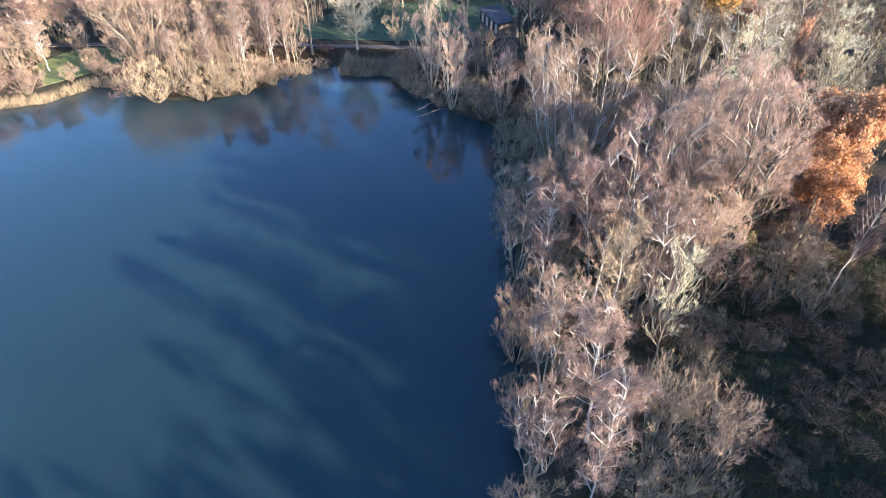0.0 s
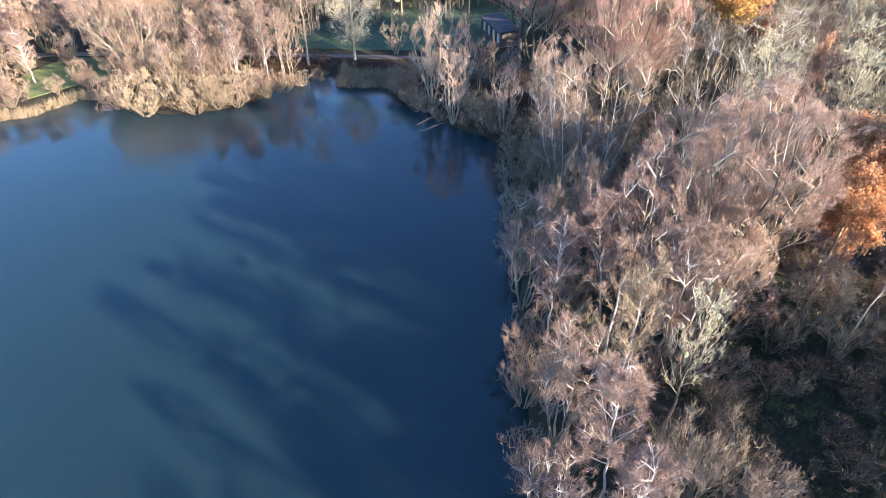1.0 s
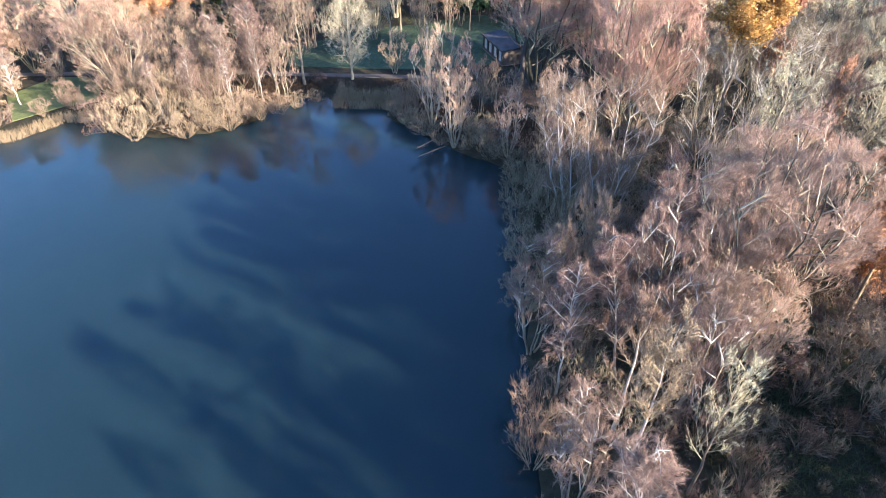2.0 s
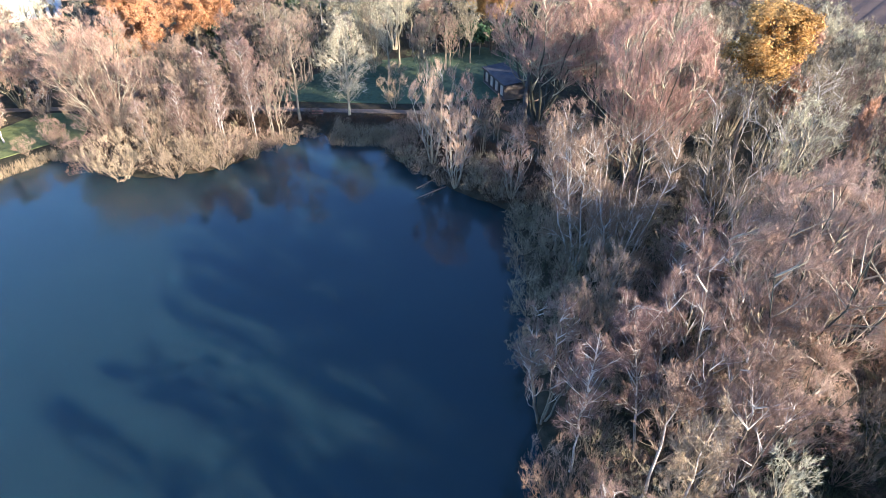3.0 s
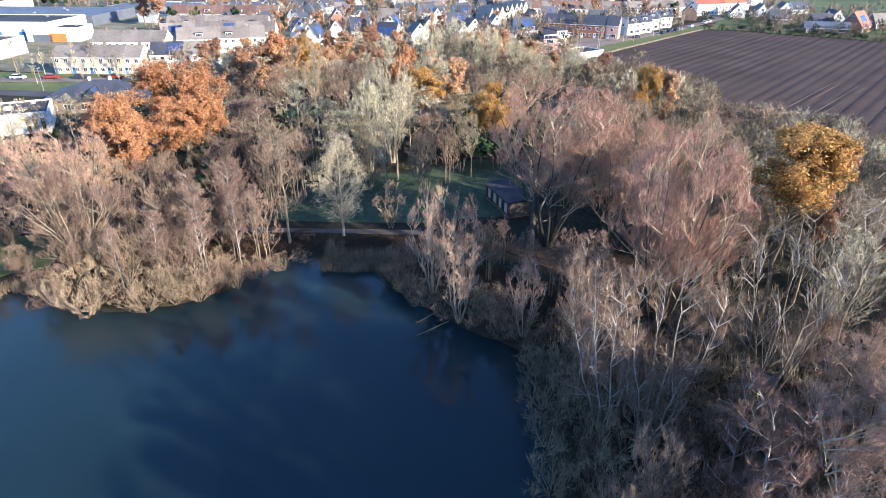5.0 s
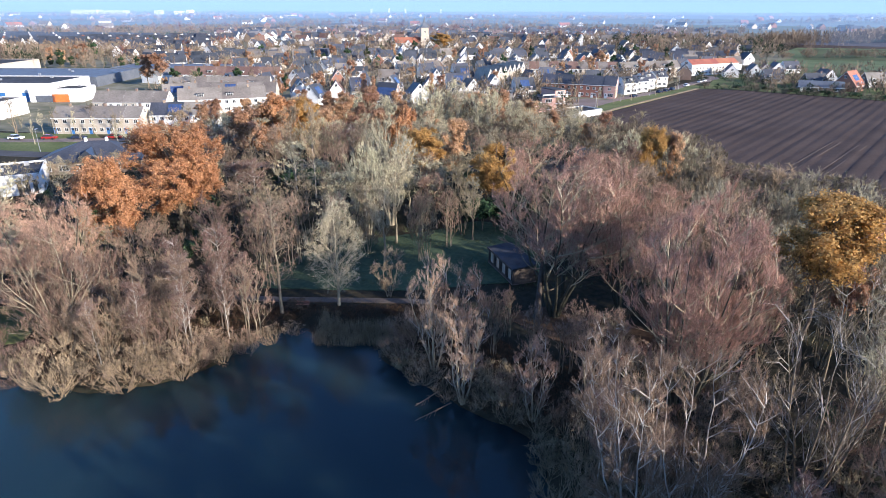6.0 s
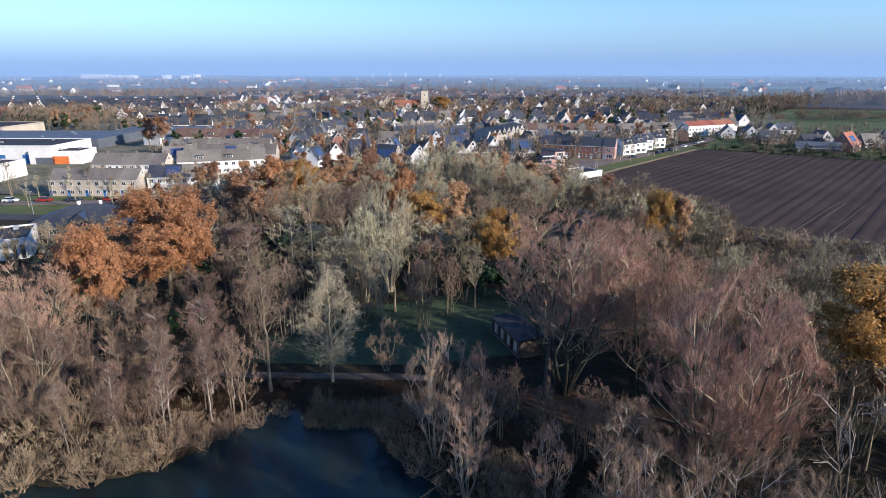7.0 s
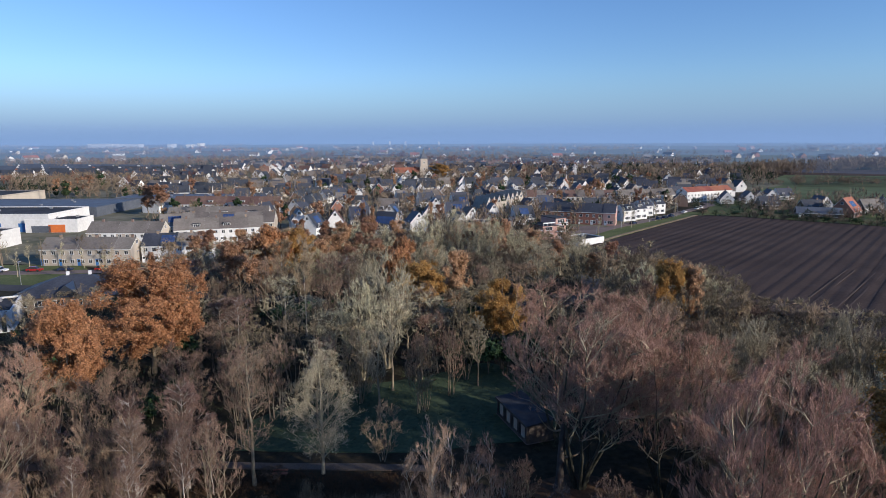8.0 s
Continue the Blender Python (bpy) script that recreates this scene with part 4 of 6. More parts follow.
for k, x, y, h, r in ((PALE_BIRCH, -30.9, 157.2, 20.7, 3.7), (PALE_BIRCH, -35.9, 159.9, 20.3, 4.2), (PALE_FAR, -12.6, 140.1, 21.6, 7.9), (PALE_FAR, -16.3, 134.7, 17.5, 5.6), (PALE, -10.8, 130.2, 16.6, 4.7), (PALE_FAR, -8.2, 208.5, 18.9, 7.4), (PALE_FAR, 0.9, 212.1, 19.8, 8.4), (PALE_FAR, 10, 206.7, 17.9, 7.4), (PALE_FAR, 17.3, 201.3, 15.2, 5.6), (THICKET, -20.9, 163.5, 17.4, 5.6),
                      (ALDER, -36.4, 112.2, 14.1, 5), (ALDER, -31.9, 119.4, 11.3, 4.1), (ALDER, -28.2, 112.2, 13.1, 3.7), (TAN_NEAR, -43.8, 110.4, 12.7, 4.2), (PALE, -11.7, 119.4, 15.7, 4.7), (ALDER, -6.2, 123, 12, 3.2), (PALE, -19.9, 116.7, 13, 3.7), (ALDER, -1.7, 128.4, 11.1, 3), (TAN_NEAR, -15.4, 125.7, 13, 4.2), (PALE, 2.9, 132, 11.9, 3.3), (TAN_NEAR, -10.1, 109.1, 8, 3.4), (THICKET, -35.6, 138.3, 10.3, 4.7), (THICKET, -26.4, 129.3, 13, 4.7),
                      (THICKET, -20.9, 147.3, 12.9, 4.7), (ALDER, -20, 122.1, 12.1, 3.3), (THICKET, -5.3, 123, 11.1, 3.9), (THICKET, 1.1, 134.7, 11, 3.7), (THICKET, -42.9, 152.7, 14.9, 5.1), (THICKET, -53.8, 158.1, 14, 5.1), (PALE, -66.7, 111.3, 15.6, 5.1),
                      (WILLOW, -70.6, 106.5, 13, 6.5), (PALE, -77.7, 118.5, 16.1, 5.6), (THICKET, -80.7, 114.4, 11, 5), (THICKET, -70.4, 129.3, 13.3, 4.7), (PALE, -83.2, 133.8, 14.3, 5.1), (PALE, -79.5, 145.5, 12.4, 4.2), (THICKET, -63, 147.3, 12.2, 4.7),
                      (ALDER, -58.5, 109.5, 14.2, 4.3), (RUST, -74.8, 96.6, 6, 3), (THICKET, -88.8, 122.1, 13.4, 4.7), (THICKET, -93.1, 106.8, 12, 5.5), (THICKET, -94.4, 109.5, 14.4, 5.1), (WILLOW, -85, 96.9, 15, 8),
                      (THICKET, 24.9, 111.3, 14.6, 5.6), (THICKET, 23, 122.1, 12.8, 5.1), (THICKET, 34.5, 108.8, 12, 6), (THICKET, 17.5, 131.1, 11.9, 4.7), (THICKET, 15.6, 143.7, 12.7, 4.7), (THICKET, -11.8, 154.5, 11.9, 4.2), (PALE, 21, 187.8, 14.3, 5.6), (THICKET, 26.5, 174.3, 11.6, 5.1)):
    plant(one(k), x, y, h, r)
for x, y, h in ((-33, 166, 4.5), (-27, 172, 4), (-38, 165, 4), (-3, 172, 4), (3, 168, 3.5), (14, 160, 4.5), (-30, 136, 4), (-50, 142, 5), (-44, 120, 4), (-8, 180, 3.5)):
    plant(one(EVERGREEN), x, y, h, h * 0.75)
# woodland strip between the pond and the field
strip_rng = random.Random(21)
spots = []
for _ in range(3000):
    x, y = strip_rng.uniform(26, 110), strip_rng.uniform(62, 190)
    edge = 33 - (y - 62) * 0.05
    far = 48 + max(0, 140 - y) * 0.95
    if not edge < x < far or any((x - a) ** 2 + (y - b) ** 2 < (6.4 if y < 96 else 4.7) ** 2 for a, b in spots):
        continue
    if min(math.hypot(x - a, y - b) for a, b in ((12.6, 103), (19.6, 98), (28.3, 69.2), (34.6, 83.6), (22.4, 78.6), (40.5, 80.5), (45.5, 85.5), (38.5, 146.5), (43.5, 147), (36.5, 73))) < 6 or y > 168 and abs(x - 32) < 9:
        continue
    spots.append((x, y))
    k = one([THICKET_FAR, THICKET_FAR, TAN_FAR, PALE_FAR]) if y > 95 else one([THICKET, ALDER, PALE])
    plant(one(k), x, y, strip_rng.uniform(12.0, 16.0) + (1.0 if y < 100 else 0), strip_rng.uniform(3.8, 4.8) + (1.0 if y > 96 else 0), group="woodland strip")
# trees out of view south-east of the pond, put there to shade the rough ground
for _ in range(400):
    x, y = strip_rng.uniform(41, 80), strip_rng.uniform(-35, 58)
    if y > 44 and x < 48 or abs((x - 36) * 0.53 + (y - 50) * 0.848) < 5.0 or any((x - a) ** 2 + (y - b) ** 2 < 6.8 ** 2 for a, b in spots):
        continue
    spots.append((x, y))
    plant(one(SHADE), x, y, strip_rng.uniform(16, 21), strip_rng.uniform(5.0, 6.5), group="woodland strip")
# more unseen trees, added to shade the near bank
for _ in range(500):
    x, y = strip_rng.uniform(13, 50), strip_rng.uniform(-34, 30)
    if x < 22.8 + 0.544 * max(y, -10.0) or any((x - a) ** 2 + (y - b) ** 2 < 5.4 ** 2 for a, b in spots):
        continue
    spots.append((x, y))
    plant(one(SHADE), x, y, strip_rng.uniform(16, 20), strip_rng.uniform(4.8, 6.2), group="woodland strip")
# scrub on the shaded rough ground and the banks
def fill(n, x0, y0, x1, y1, gap, choices, lo, hi, group, keep=lambda x, y: True):
    """Fill in the wood between the large trees."""
    for _ in range(n):
        x, y = strip_rng.uniform(x0, x1), strip_rng.uniform(y0, y1)
        if not keep(x, y) or shore(x, y) < 1.2 or any((x - a) ** 2 + (y - b) ** 2 < gap * gap for a, b in spots):
            continue
        spots.append((x, y))
        h = strip_rng.uniform(lo, hi)
        if -74 < x < -35 and 109 < y < 134:  # low growth before the two oaks
            h = max(3.0, min(h, 11.0 - (y - 110) * 0.36))
        k = strip_rng.choice(choices)
        plant(one(k), x, y, h, h * (strip_rng.uniform(0.75, 1.1) if k is LOW else strip_rng.uniform(0.46, 0.6) if k in (THICKET_FAR, TAN_FAR) else strip_rng.uniform(0.36, 0.5)), group=group)


def by_road(x, y):
    line = ((-127, 198.3), (-100.5, 194.6), (-80.2, 192.1), (-60.2, 188.6), (-40.3, 185.2), (-20.5, 181.3), (-0.9, 177.5), (16.6, 181.7), (33.9, 188.7), (43.3, 207.1), (50.7, 229), (56.1, 248.9))
    return min(math.hypot(x - a, y - b) for a, b in line) < 6.5


def off_path(x, y):
    return not (106.0 < y < 109.6)


spots += [tuple(o.location.xy) for o in scene.objects if o.parent is None and o.type == "EMPTY"]
fill(500, -112, 92, -27, 107, 4.0, [TAN_NEAR, TAN_NEAR, ALDER, TAN_NEAR, SMALL_WILLOW, BIRCH], 7, 11.5, "bank wood", lambda x, y: off_path(x, y) and not (-66 < x < -55 and y < 104))
fill(700, -112, 111, -24, 182, 5.0, [THICKET_FAR, ALDER, TAN_FAR, ALDER, PALE, BIRCH], 9, 14.5, "park wood", lambda x, y: not (x < -64 and y > 134))
fill(500, -26, 122, 36, 176, 4.8, [THICKET_FAR, PALE, ALDER, TAN_FAR], 8, 13, "park wood", lambda x, y: not (-3 < x < 13 and y < 137) and not (x < 0 and y < 128))
fill(300, -80, 186, 34, 228, 6.0, [THICKET_FAR, PALE_FAR, TAN_FAR, RUST], 9, 14, "roadside wood", lambda x, y: y > 190 and x < 24 and not by_road(x, y))
fill(400, 24, 84, 46, 125, 4.2, [THICKET, ALDER, THICKET, TAN_NEAR], 8.0, 14.0, "bank wood", lambda x, y: x > 27 or y < 92)
fill(300, 15, 46, 36, 76, 3.6, [THICKET, ALDER, TAN_NEAR], 6.0, 10.5, "bank wood")
fill(500, 11, 80, 34, 93, 3.8, [THICKET, ALDER, CLUMP, SCRUB], 4.5, 8.5, "bank wood")
fill(60, 24, 100, 44, 124, 6.0, [SCRUB, LOW, THICKET], 2.5, 5, "bank wood")
fill(260, -46, 122, 40, 182, 3.6, [EVERGREEN, SCRUB, SCRUB], 2.0, 4.0, "park undergrowth", lambda x, y: not (-22 < x < 13 and y < 140))
fill(160, -100, 112, -40, 182, 5.0, [EVERGREEN, SCRUB], 2.0, 4.0, "park undergrowth")
fill(1200, 40, 92, 120, 190, 3.9, [THICKET_FAR, THICKET_FAR, TAN_FAR, THICKET_FAR], 11.5, 15.0, "field hedge wood", lambda x, y: 47 + max(0, 140 - y) * 0.95 < x < 55 + max(0, 140 - y) * 1.1)
for x, y, h, r in ((2.2, 83.6, 3.2, 2.6), (5.0, 81.4, 3.4, 2.6), (7.8, 78.8, 3.4, 2.6), (8.6, 75.2, 3.2, 2.4), (-1.6, 85.6, 3.0, 2.4), (3.8, 85.5, 4, 2.8), (-6.4, 90.4, 3.2, 2.4), (-8.8, 93.6, 3.0, 2.2)):
    plant(one(SCRUB), x, y, h, r, group="bank bushes")
fill(120, 26, 60, 48, 92, 4.0, [SCRUB, SCRUB, EVERGREEN], 2.5, 4.5, "bank wood")
fill(300, 34, 54, 46, 84, 3.6, [THICKET, SCRUB, LOW], 3, 6, "bank wood")
fill(120, 24, 214, 46, 258, 5.0, [THICKET_FAR, TAN_FAR], 7, 10, "field hedge wood", lambda x, y: x < 34 + (y - 214) * 0.2)
fill(700, 10, 14, 34, 82, 3.3, [THICKET, ALDER, SCRUB, SCRUB, TAN_NEAR], 4.5, 9.5, "bank wood", lambda x, y: not (x > 19 and y < 40) and not (x > 14 and y < 24))
fill(1500, 7, 12, 22, 82, 2.3, [BUSH_GREY, SCRUB, TAN_NEAR, BUSH], 3.5, 6.8, "bank undergrowth", lambda x, y: not (x > 17 and y < 26))
fill(700, 22, 12, 46, 56, 2.3, [LOW, LOW, LOW, SCRUB], 1.4, 2.8, "undergrowth shrubs")
fill(300, -74, 118, -36, 150, 3.0, [TAN_NEAR, SCRUB, THICKET], 3.0, 5.5, "park undergrowth")
fill(160, -50, 84, -14, 105, 2.0, [LOW, SCRUB], 1.2, 2.4, "bank undergrowth")
for _ in range(420):
    x, y = strip_rng.uniform(11, 46), strip_rng.uniform(12, 76)
    if shore(x, y) < 1.0 or any((x - a) ** 2 + (y - b) ** 2 < 3.0 ** 2 for a, b in spots):
        continue
    if x > 24 and y < 46 and strip_rng.random() < 0.75:
        continue
    spots.append((x, y))
    plant(one(SCRUB), x, y, strip_rng.uniform(1.4, 3.2), strip_rng.uniform(1.5, 2.6), group="undergrowth shrubs")


fill(900, -96, 188, 46, 250, 4.6, [PALE_FAR, THICKET_FAR, TAN_FAR, PALE_FAR, RUST], 8, 12.5, "roadside wood", lambda x, y: not by_road(x, y) and y > 189 and not (x < -56 and y > 204) and x > -88 and not (x > 28 and y > 226))


def tufts(name, n, where, lo, hi, width, mat, label, category, seed, lean=0.35, per=6):
    """A ground cover of upright blades in tufts."""
    rng = np.random.default_rng(seed)
    pts = where(rng, n)
    p = np.repeat(pts, per, 0)
    p[:, :2] += rng.normal(0, 0.22, (len(p), 2))
    h = rng.uniform(lo, hi, len(p))
    tip = p + np.stack([rng.normal(0, lean, len(p)) * h, rng.normal(0, lean, len(p)) * h, h], 1)
    v, f = blades(p, tip, width, rng)
    return tagged(new(name, fast_mesh(name, v, f, mat)), label, category, kind="stuff")


def bank(x0, y0, x1, y1, near, far):
    def where(rng, n):
        x, y = rng.uniform(x0, x1, n * 4), rng.uniform(y0, y1, n * 4)
        d = polygon_distance(x, y, POND)
        ok = (d > near) & (d < far)
        z = np.clip(0.25 + d * 0.45, -0.3, LAND)
        return np.stack([x, y, z - 0.05], 1)[ok][:n]
    return where


tufts("bramble_cover", 15000, bank(9, 8, 46, 80, 0.3, 60), 0.15, 0.5, 0.035, "bramble", "low brambles and dead stems on rough ground", "undergrowth", 31, 0.8, 5)
tufts("bramble_cover", 9000, bank(19, 10, 46, 50, 1.0, 60), 0.3, 0.9, 0.05, "bramble", "green brambles and rough grass on shaded ground", "undergrowth", 37, 0.8, 5)
tufts("bramble_cover", 2400, bank(-95, 78, -69, 106, -0.2, 12), 0.2, 0.8, 0.06, "litter", "dead grass and fallen leaves along the far bank", "undergrowth", 36, 0.8, 5)
tufts("bramble_cover", 8000, bank(-55, 80, 20, 106, -0.2, 12), 0.2, 0.8, 0.06, "litter", "dead grass and fallen leaves along the bank", "undergrowth", 32, 0.8, 5)
tufts("bramble_cover", 5000, bank(-90, 112, 50, 185, 0, 200), 0.2, 0.8, 0.10, "bramble", "low undergrowth beneath the park trees", "undergrowth", 33, 0.8, 4)
tufts("reeds", 420, bank(-18.5, 96, -8.5, 103, -1.4, 2.0), 0.9, 2.0, 0.03, "reed", "bed of dry tan reeds at the pond's edge", "reeds", 34, 0.12, 12)
tufts("reeds", 700, bank(-72, 80, -52, 94, -0.9, 0.6), 0.6, 1.3, 0.06, "reed", "fringe of pale dry reeds at the waterline", "reeds", 35, 0.2, 10)

# ---------------------------------------------------------------- buildings


def window_mesh(w, h, bars=1):
    """A frame with mullions round recessed panes, in one connected skin."""
    t = 0.09
    xs, pane = [-w / 2, -w / 2 + t], []
    for j in range(bars + 1):
        a, b_ = -w / 2 + w * j / (bars + 1), -w / 2 + w * (j + 1) / (bars + 1)
        pane.append(len(xs) - 1)
        xs.append(w / 2 - t if j == bars else b_ - 0.04)
        xs.append(w / 2 if j == bars else b_ + 0.04)
    zs = [0, t, h - t, h]
    index, V, F, I = {}, [], [], []

    def at(x, y, z):
        key = (round(x, 4), round(y, 4), round(z, 4))
        if key not in index:
            index[key] = len(V)
            V.append(key)
        return index[key]

    def quad(pts, m):
        F.append(tuple(at(*p) for p in pts))
        I.append(m)

    y0, y1, y2 = -0.06, -0.015, 0.05
    for i in range(len(xs) - 1):
        for k in range(3):
            a, b_, c_, d = xs[i], xs[i + 1], zs[k], zs[k + 1]
            if k == 1 and i in pane:
                quad([(a, y1, c_), (b_, y1, c_), (b_, y1, d), (a, y1, d)], 1)
                for p, q_ in (((a, c_), (b_, c_)), ((b_, c_), (b_, d)), ((b_, d), (a, d)), ((a, d), (a, c_))):
                    quad([(p[0], y0, p[1]), (q_[0], y0, q_[1]), (q_[0], y1, q_[1]), (p[0], y1, p[1])], 0)
            else:
                quad([(a, y0, c_), (b_, y0, c_), (b_, y0, d), (a, y0, d)], 0)
            if k == 0:
                quad([(a, y2, c_), (b_, y2, c_), (b_, y0, c_), (a, y0, c_)], 0)
            if k == 2:
                quad([(a, y0, d), (b_, y0, d), (b_, y2, d), (a, y2, d)], 0)
    for k in range(3):
        quad([(xs[0], y2, zs[k]), (xs[0], y0, zs[k]), (xs[0], y0, zs[k + 1]), (xs[0], y2, zs[k + 1])], 0)
        quad([(xs[-1], y0, zs[k]), (xs[-1], y2, zs[k]), (xs[-1], y2, zs[k + 1]), (xs[-1], y0, zs[k + 1])], 0)
    return mesh_of("window", V, F, ["frame", "glass"], I)


WIN = {(1.3, 1.3): window_mesh(1.3, 1.3), (2.4, 1.5): window_mesh(2.4, 1.5, 2), (0.9, 1.2): window_mesh(0.9, 1.2, 0), (3.2, 1.5): window_mesh(3.2, 1.5, 3)}
DOOR = {c: Boxes().box(-0.5, -0.06, 0, 0.5, 0.04, 2.1).box(-0.58, -0.04, 0, -0.5, 0.04, 2.18, 1).box(0.5, -0.04, 0, 0.58, 0.04, 2.18, 1).box(-0.58, -0.04, 2.1, 0.58, 0.04, 2.2, 1).box(-0.3, -0.075, 1.2, 0.3, -0.06, 1.9, 2).mesh("door", c, "frame", "glass")
        for c in ("door_blue", "door_red", "timber", "frame")}


def gable_wall(w, d, eave, ridge, mat):
    """Walls with gables at both ends; the ridge runs along x, w long, d deep, front at -d/2."""
    b = Boxes()
    sec = [(-d / 2, 0), (d / 2, 0), (d / 2, eave), (0, ridge), (-d / 2, eave)]
    k = len(b.v)
    b.v += [(-w / 2, y, z) for y, z in sec] + [(w / 2, y, z) for y, z in sec]
    b.f += [(4, 3, 2, 1, 0), (5, 6, 7, 8, 9)] + [(j, (j + 1) % 5, 5 + (j + 1) % 5, 5 + j) for j in range(5)]
    b.i += [0] * 7
    return b.mesh("wall", mat)


def gable_roof(w, d, eave, ridge, mat, over=0.35, side=0.15, thick=0.18, trim="frame"):
    b = Boxes()
    sl = (ridge - eave) / (d / 2)
    for s in (-1, 1):
        y0, z0 = s * (d / 2 + over), eave - over * sl
        pts = [(y0, z0 + 0.03), (0, ridge + 0.03), (0, ridge + 0.03 + thick), (y0, z0 + 0.03 + thick)]
        k = len(b.v)
        b.v += [(-w / 2 - side, y, z) for y, z in pts] + [(w / 2 + side, y, z) for y, z in pts]
        b.f += [tuple(k + j for j in q) for q in ((0, 1, 2, 3), (7, 6, 5, 4), (1, 0, 4, 5), (2, 1, 5, 6), (3, 2, 6, 7), (0, 3, 7, 4))]
        b.i += [1, 1, 1, 0, 0, 1]
    return b.mesh("roof", mat, trim)


def house_proto(name, label, w, d, eave, ridge, wall, roof, storeys=2, chimney=True, dormer=0, solar=0, front=2, door="frame", gable_windows=True, group=""):
    ob = new(name)
    tagged(ob, label, "house", group)
    part("wall", gable_wall(w, d, eave, ridge, wall), ob)
    part("roof", gable_roof(w, d, eave, ridge, roof), ob)
    for s in (-1, 1):
        turn = 0 if s < 0 else 180
        for fl in range(storeys):
            for j in range(front if s < 0 else 1):
                x = (j - (front - 1) / 2) * w / front
                if fl == 0 and j == 0 and s < 0:
                    part("door", DOOR[door], ob, "", pose(x - w / front * 0.28, s * d / 2, 0.05, 0, 0, turn))
                    x += w / front * 0.12
                big = fl == 0
                part("window", WIN[(2.4, 1.5) if big and w / front > 3.6 else (1.3, 1.3)], ob, "", pose(x, s * d / 2, 0.8 + fl * 2.75, 0, 0, turn))
    if gable_windows:
        for s in (-1, 1):
            turn = 90 if s > 0 else -90
            part("window", WIN[(1.3, 1.3)], ob, "", pose(s * w / 2, 0, 0.9 + 2.75 * (storeys - 1 if ridge - 2.75 * storeys < 2.6 else storeys), 0, 0, turn))
    if chimney:
        x = w * 0.3
        part("chimney", Boxes().box(x - 0.35, -0.35, ridge - 1.0, x + 0.35, 0.35, ridge + 1.0).box(x - 0.42, -0.42, ridge + 1.0, x + 0.42, 0.42, ridge + 1.12, 1).mesh("chimney", "brick_brown", "slate"), ob)
    sl = (ridge - eave) / (d / 2)
    for j in range(dormer):
        x = (j - (dormer - 1) / 2) * w / max(dormer, 1)
        y, z = -d / 2 + 1.0, eave + 0.35
        dm = part("dormer", Boxes().box(x - 1.3, y, z, x + 1.3, 0, z + 1.7).box(x - 1.5, y - 0.2, z + 1.7, x + 1.5, 0.1, z + 1.86, 1).mesh("dormer", "frame", "felt"), ob)
        part("window", WIN[(2.4, 1.5)], dm, "", pose(x, y - 0.02, z + 0.12))
    if solar:
        tilt = math.degrees(math.atan(sl))
        n = solar
        for j in range(n):
            for r_ in range(2):
                x = (j - (n - 1) / 2) * 1.12
                y = -d / 4 + (r_ - 0.5) * 1.55 * math.cos(math.atan(sl)) * 1.08
                part("solar_panel", SOLAR, ob, "", pose(x, y, eave + (y + d / 2) * sl + 0.26, tilt, 0, 0))
    return ob


SOLAR = Boxes().box(-0.52, -0.8, 0, 0.52, 0.8, 0.04).mesh("solar_panel", "solar")


def placed(ob, x, y, turn=0):
    ob.matrix_world = pose(x, y, LAND + 0.05, 0, 0, turn)
    return ob


def far_house(name, label, w, d, eave, ridge, wall, roof):
    ob = new(name)
    tagged(ob, label, "house")
    part("wall", gable_wall(w, d, eave, ridge, wall), ob)
    part("roof", gable_roof(w, d, eave, ridge, roof), ob)
    part("window", WIN[(3.2, 1.5)], ob, "", pose(-w * 0.2, -d / 2, 0.9))
    for s in (-1, 1):
        part("window", WIN[(1.3, 1.3)], ob, "", pose(s * w / 2, 0, 3.7, 0, 0, 90 * s))
    return ob


def terrace(x0, y0, x1, y1, n, d, eave, ridge, walls, roofs, label, group, door="frame", dormers=(), solars=()):
    """A row of joined houses with their fronts to the right of the way from the first to the last end."""
    L = math.hypot(x1 - x0, y1 - y0)
    w_ = L / n
    turn = math.degrees(math.atan2(y1 - y0, x1 - x0))
    for j in range(n):
        t = (j + 0.5) / n
        ob = house_proto("terraced_house", label, w_ - 0.02, d, eave + 0.02 * (j % 2), ridge + 0.04 * (j % 2), walls[j % len(walls)], roofs[j % len(roofs)], front=2, door=door, chimney=j % 2 == 0,
                         dormer=1 if j in dormers else 0, solar=4 if j in solars else 0, gable_windows=j in (0, n - 1), group=group)
        placed(ob, x0 + (x1 - x0) * t, y0 + (y1 - y0) * t, turn)


CR, DK = ["cream", "white"], ["tile_grey"]
terrace(-132.5, 231, -103.5, 231.5, 5, 9, 5.3, 8.4, ["cream", "cream"], DK, "two-storey cream terraced house with a grey tiled roof", "terrace by the verge", "door_blue")
terrace(-103, 236, -82, 239, 4, 9, 5.4, 8.8, ["white", "white"], ["tile_dark", "tile_dark", "tile_grey", "tile_grey"], "two-storey white terraced house with a tiled roof", "terrace by the verge", solars=(1,))
terrace(-137.4, 264.4, -109.6, 264.6, 5, 9, 5.4, 9.0, CR, DK, "two-storey terraced house with a grey tiled roof", "second terrace")
terrace(-108.6, 270, -77, 280, 6, 9, 5.4, 9.2, ["white"], DK, "two-storey white terraced house with roof windows", "second terrace", dormers=(1, 3))
terrace(-114, 290, -76, 294, 7, 9, 5.4, 9.2, ["cream"], DK, "two-storey terraced house with a grey tiled roof", "third terrace", dormers=(2, 5), solars=(3,))
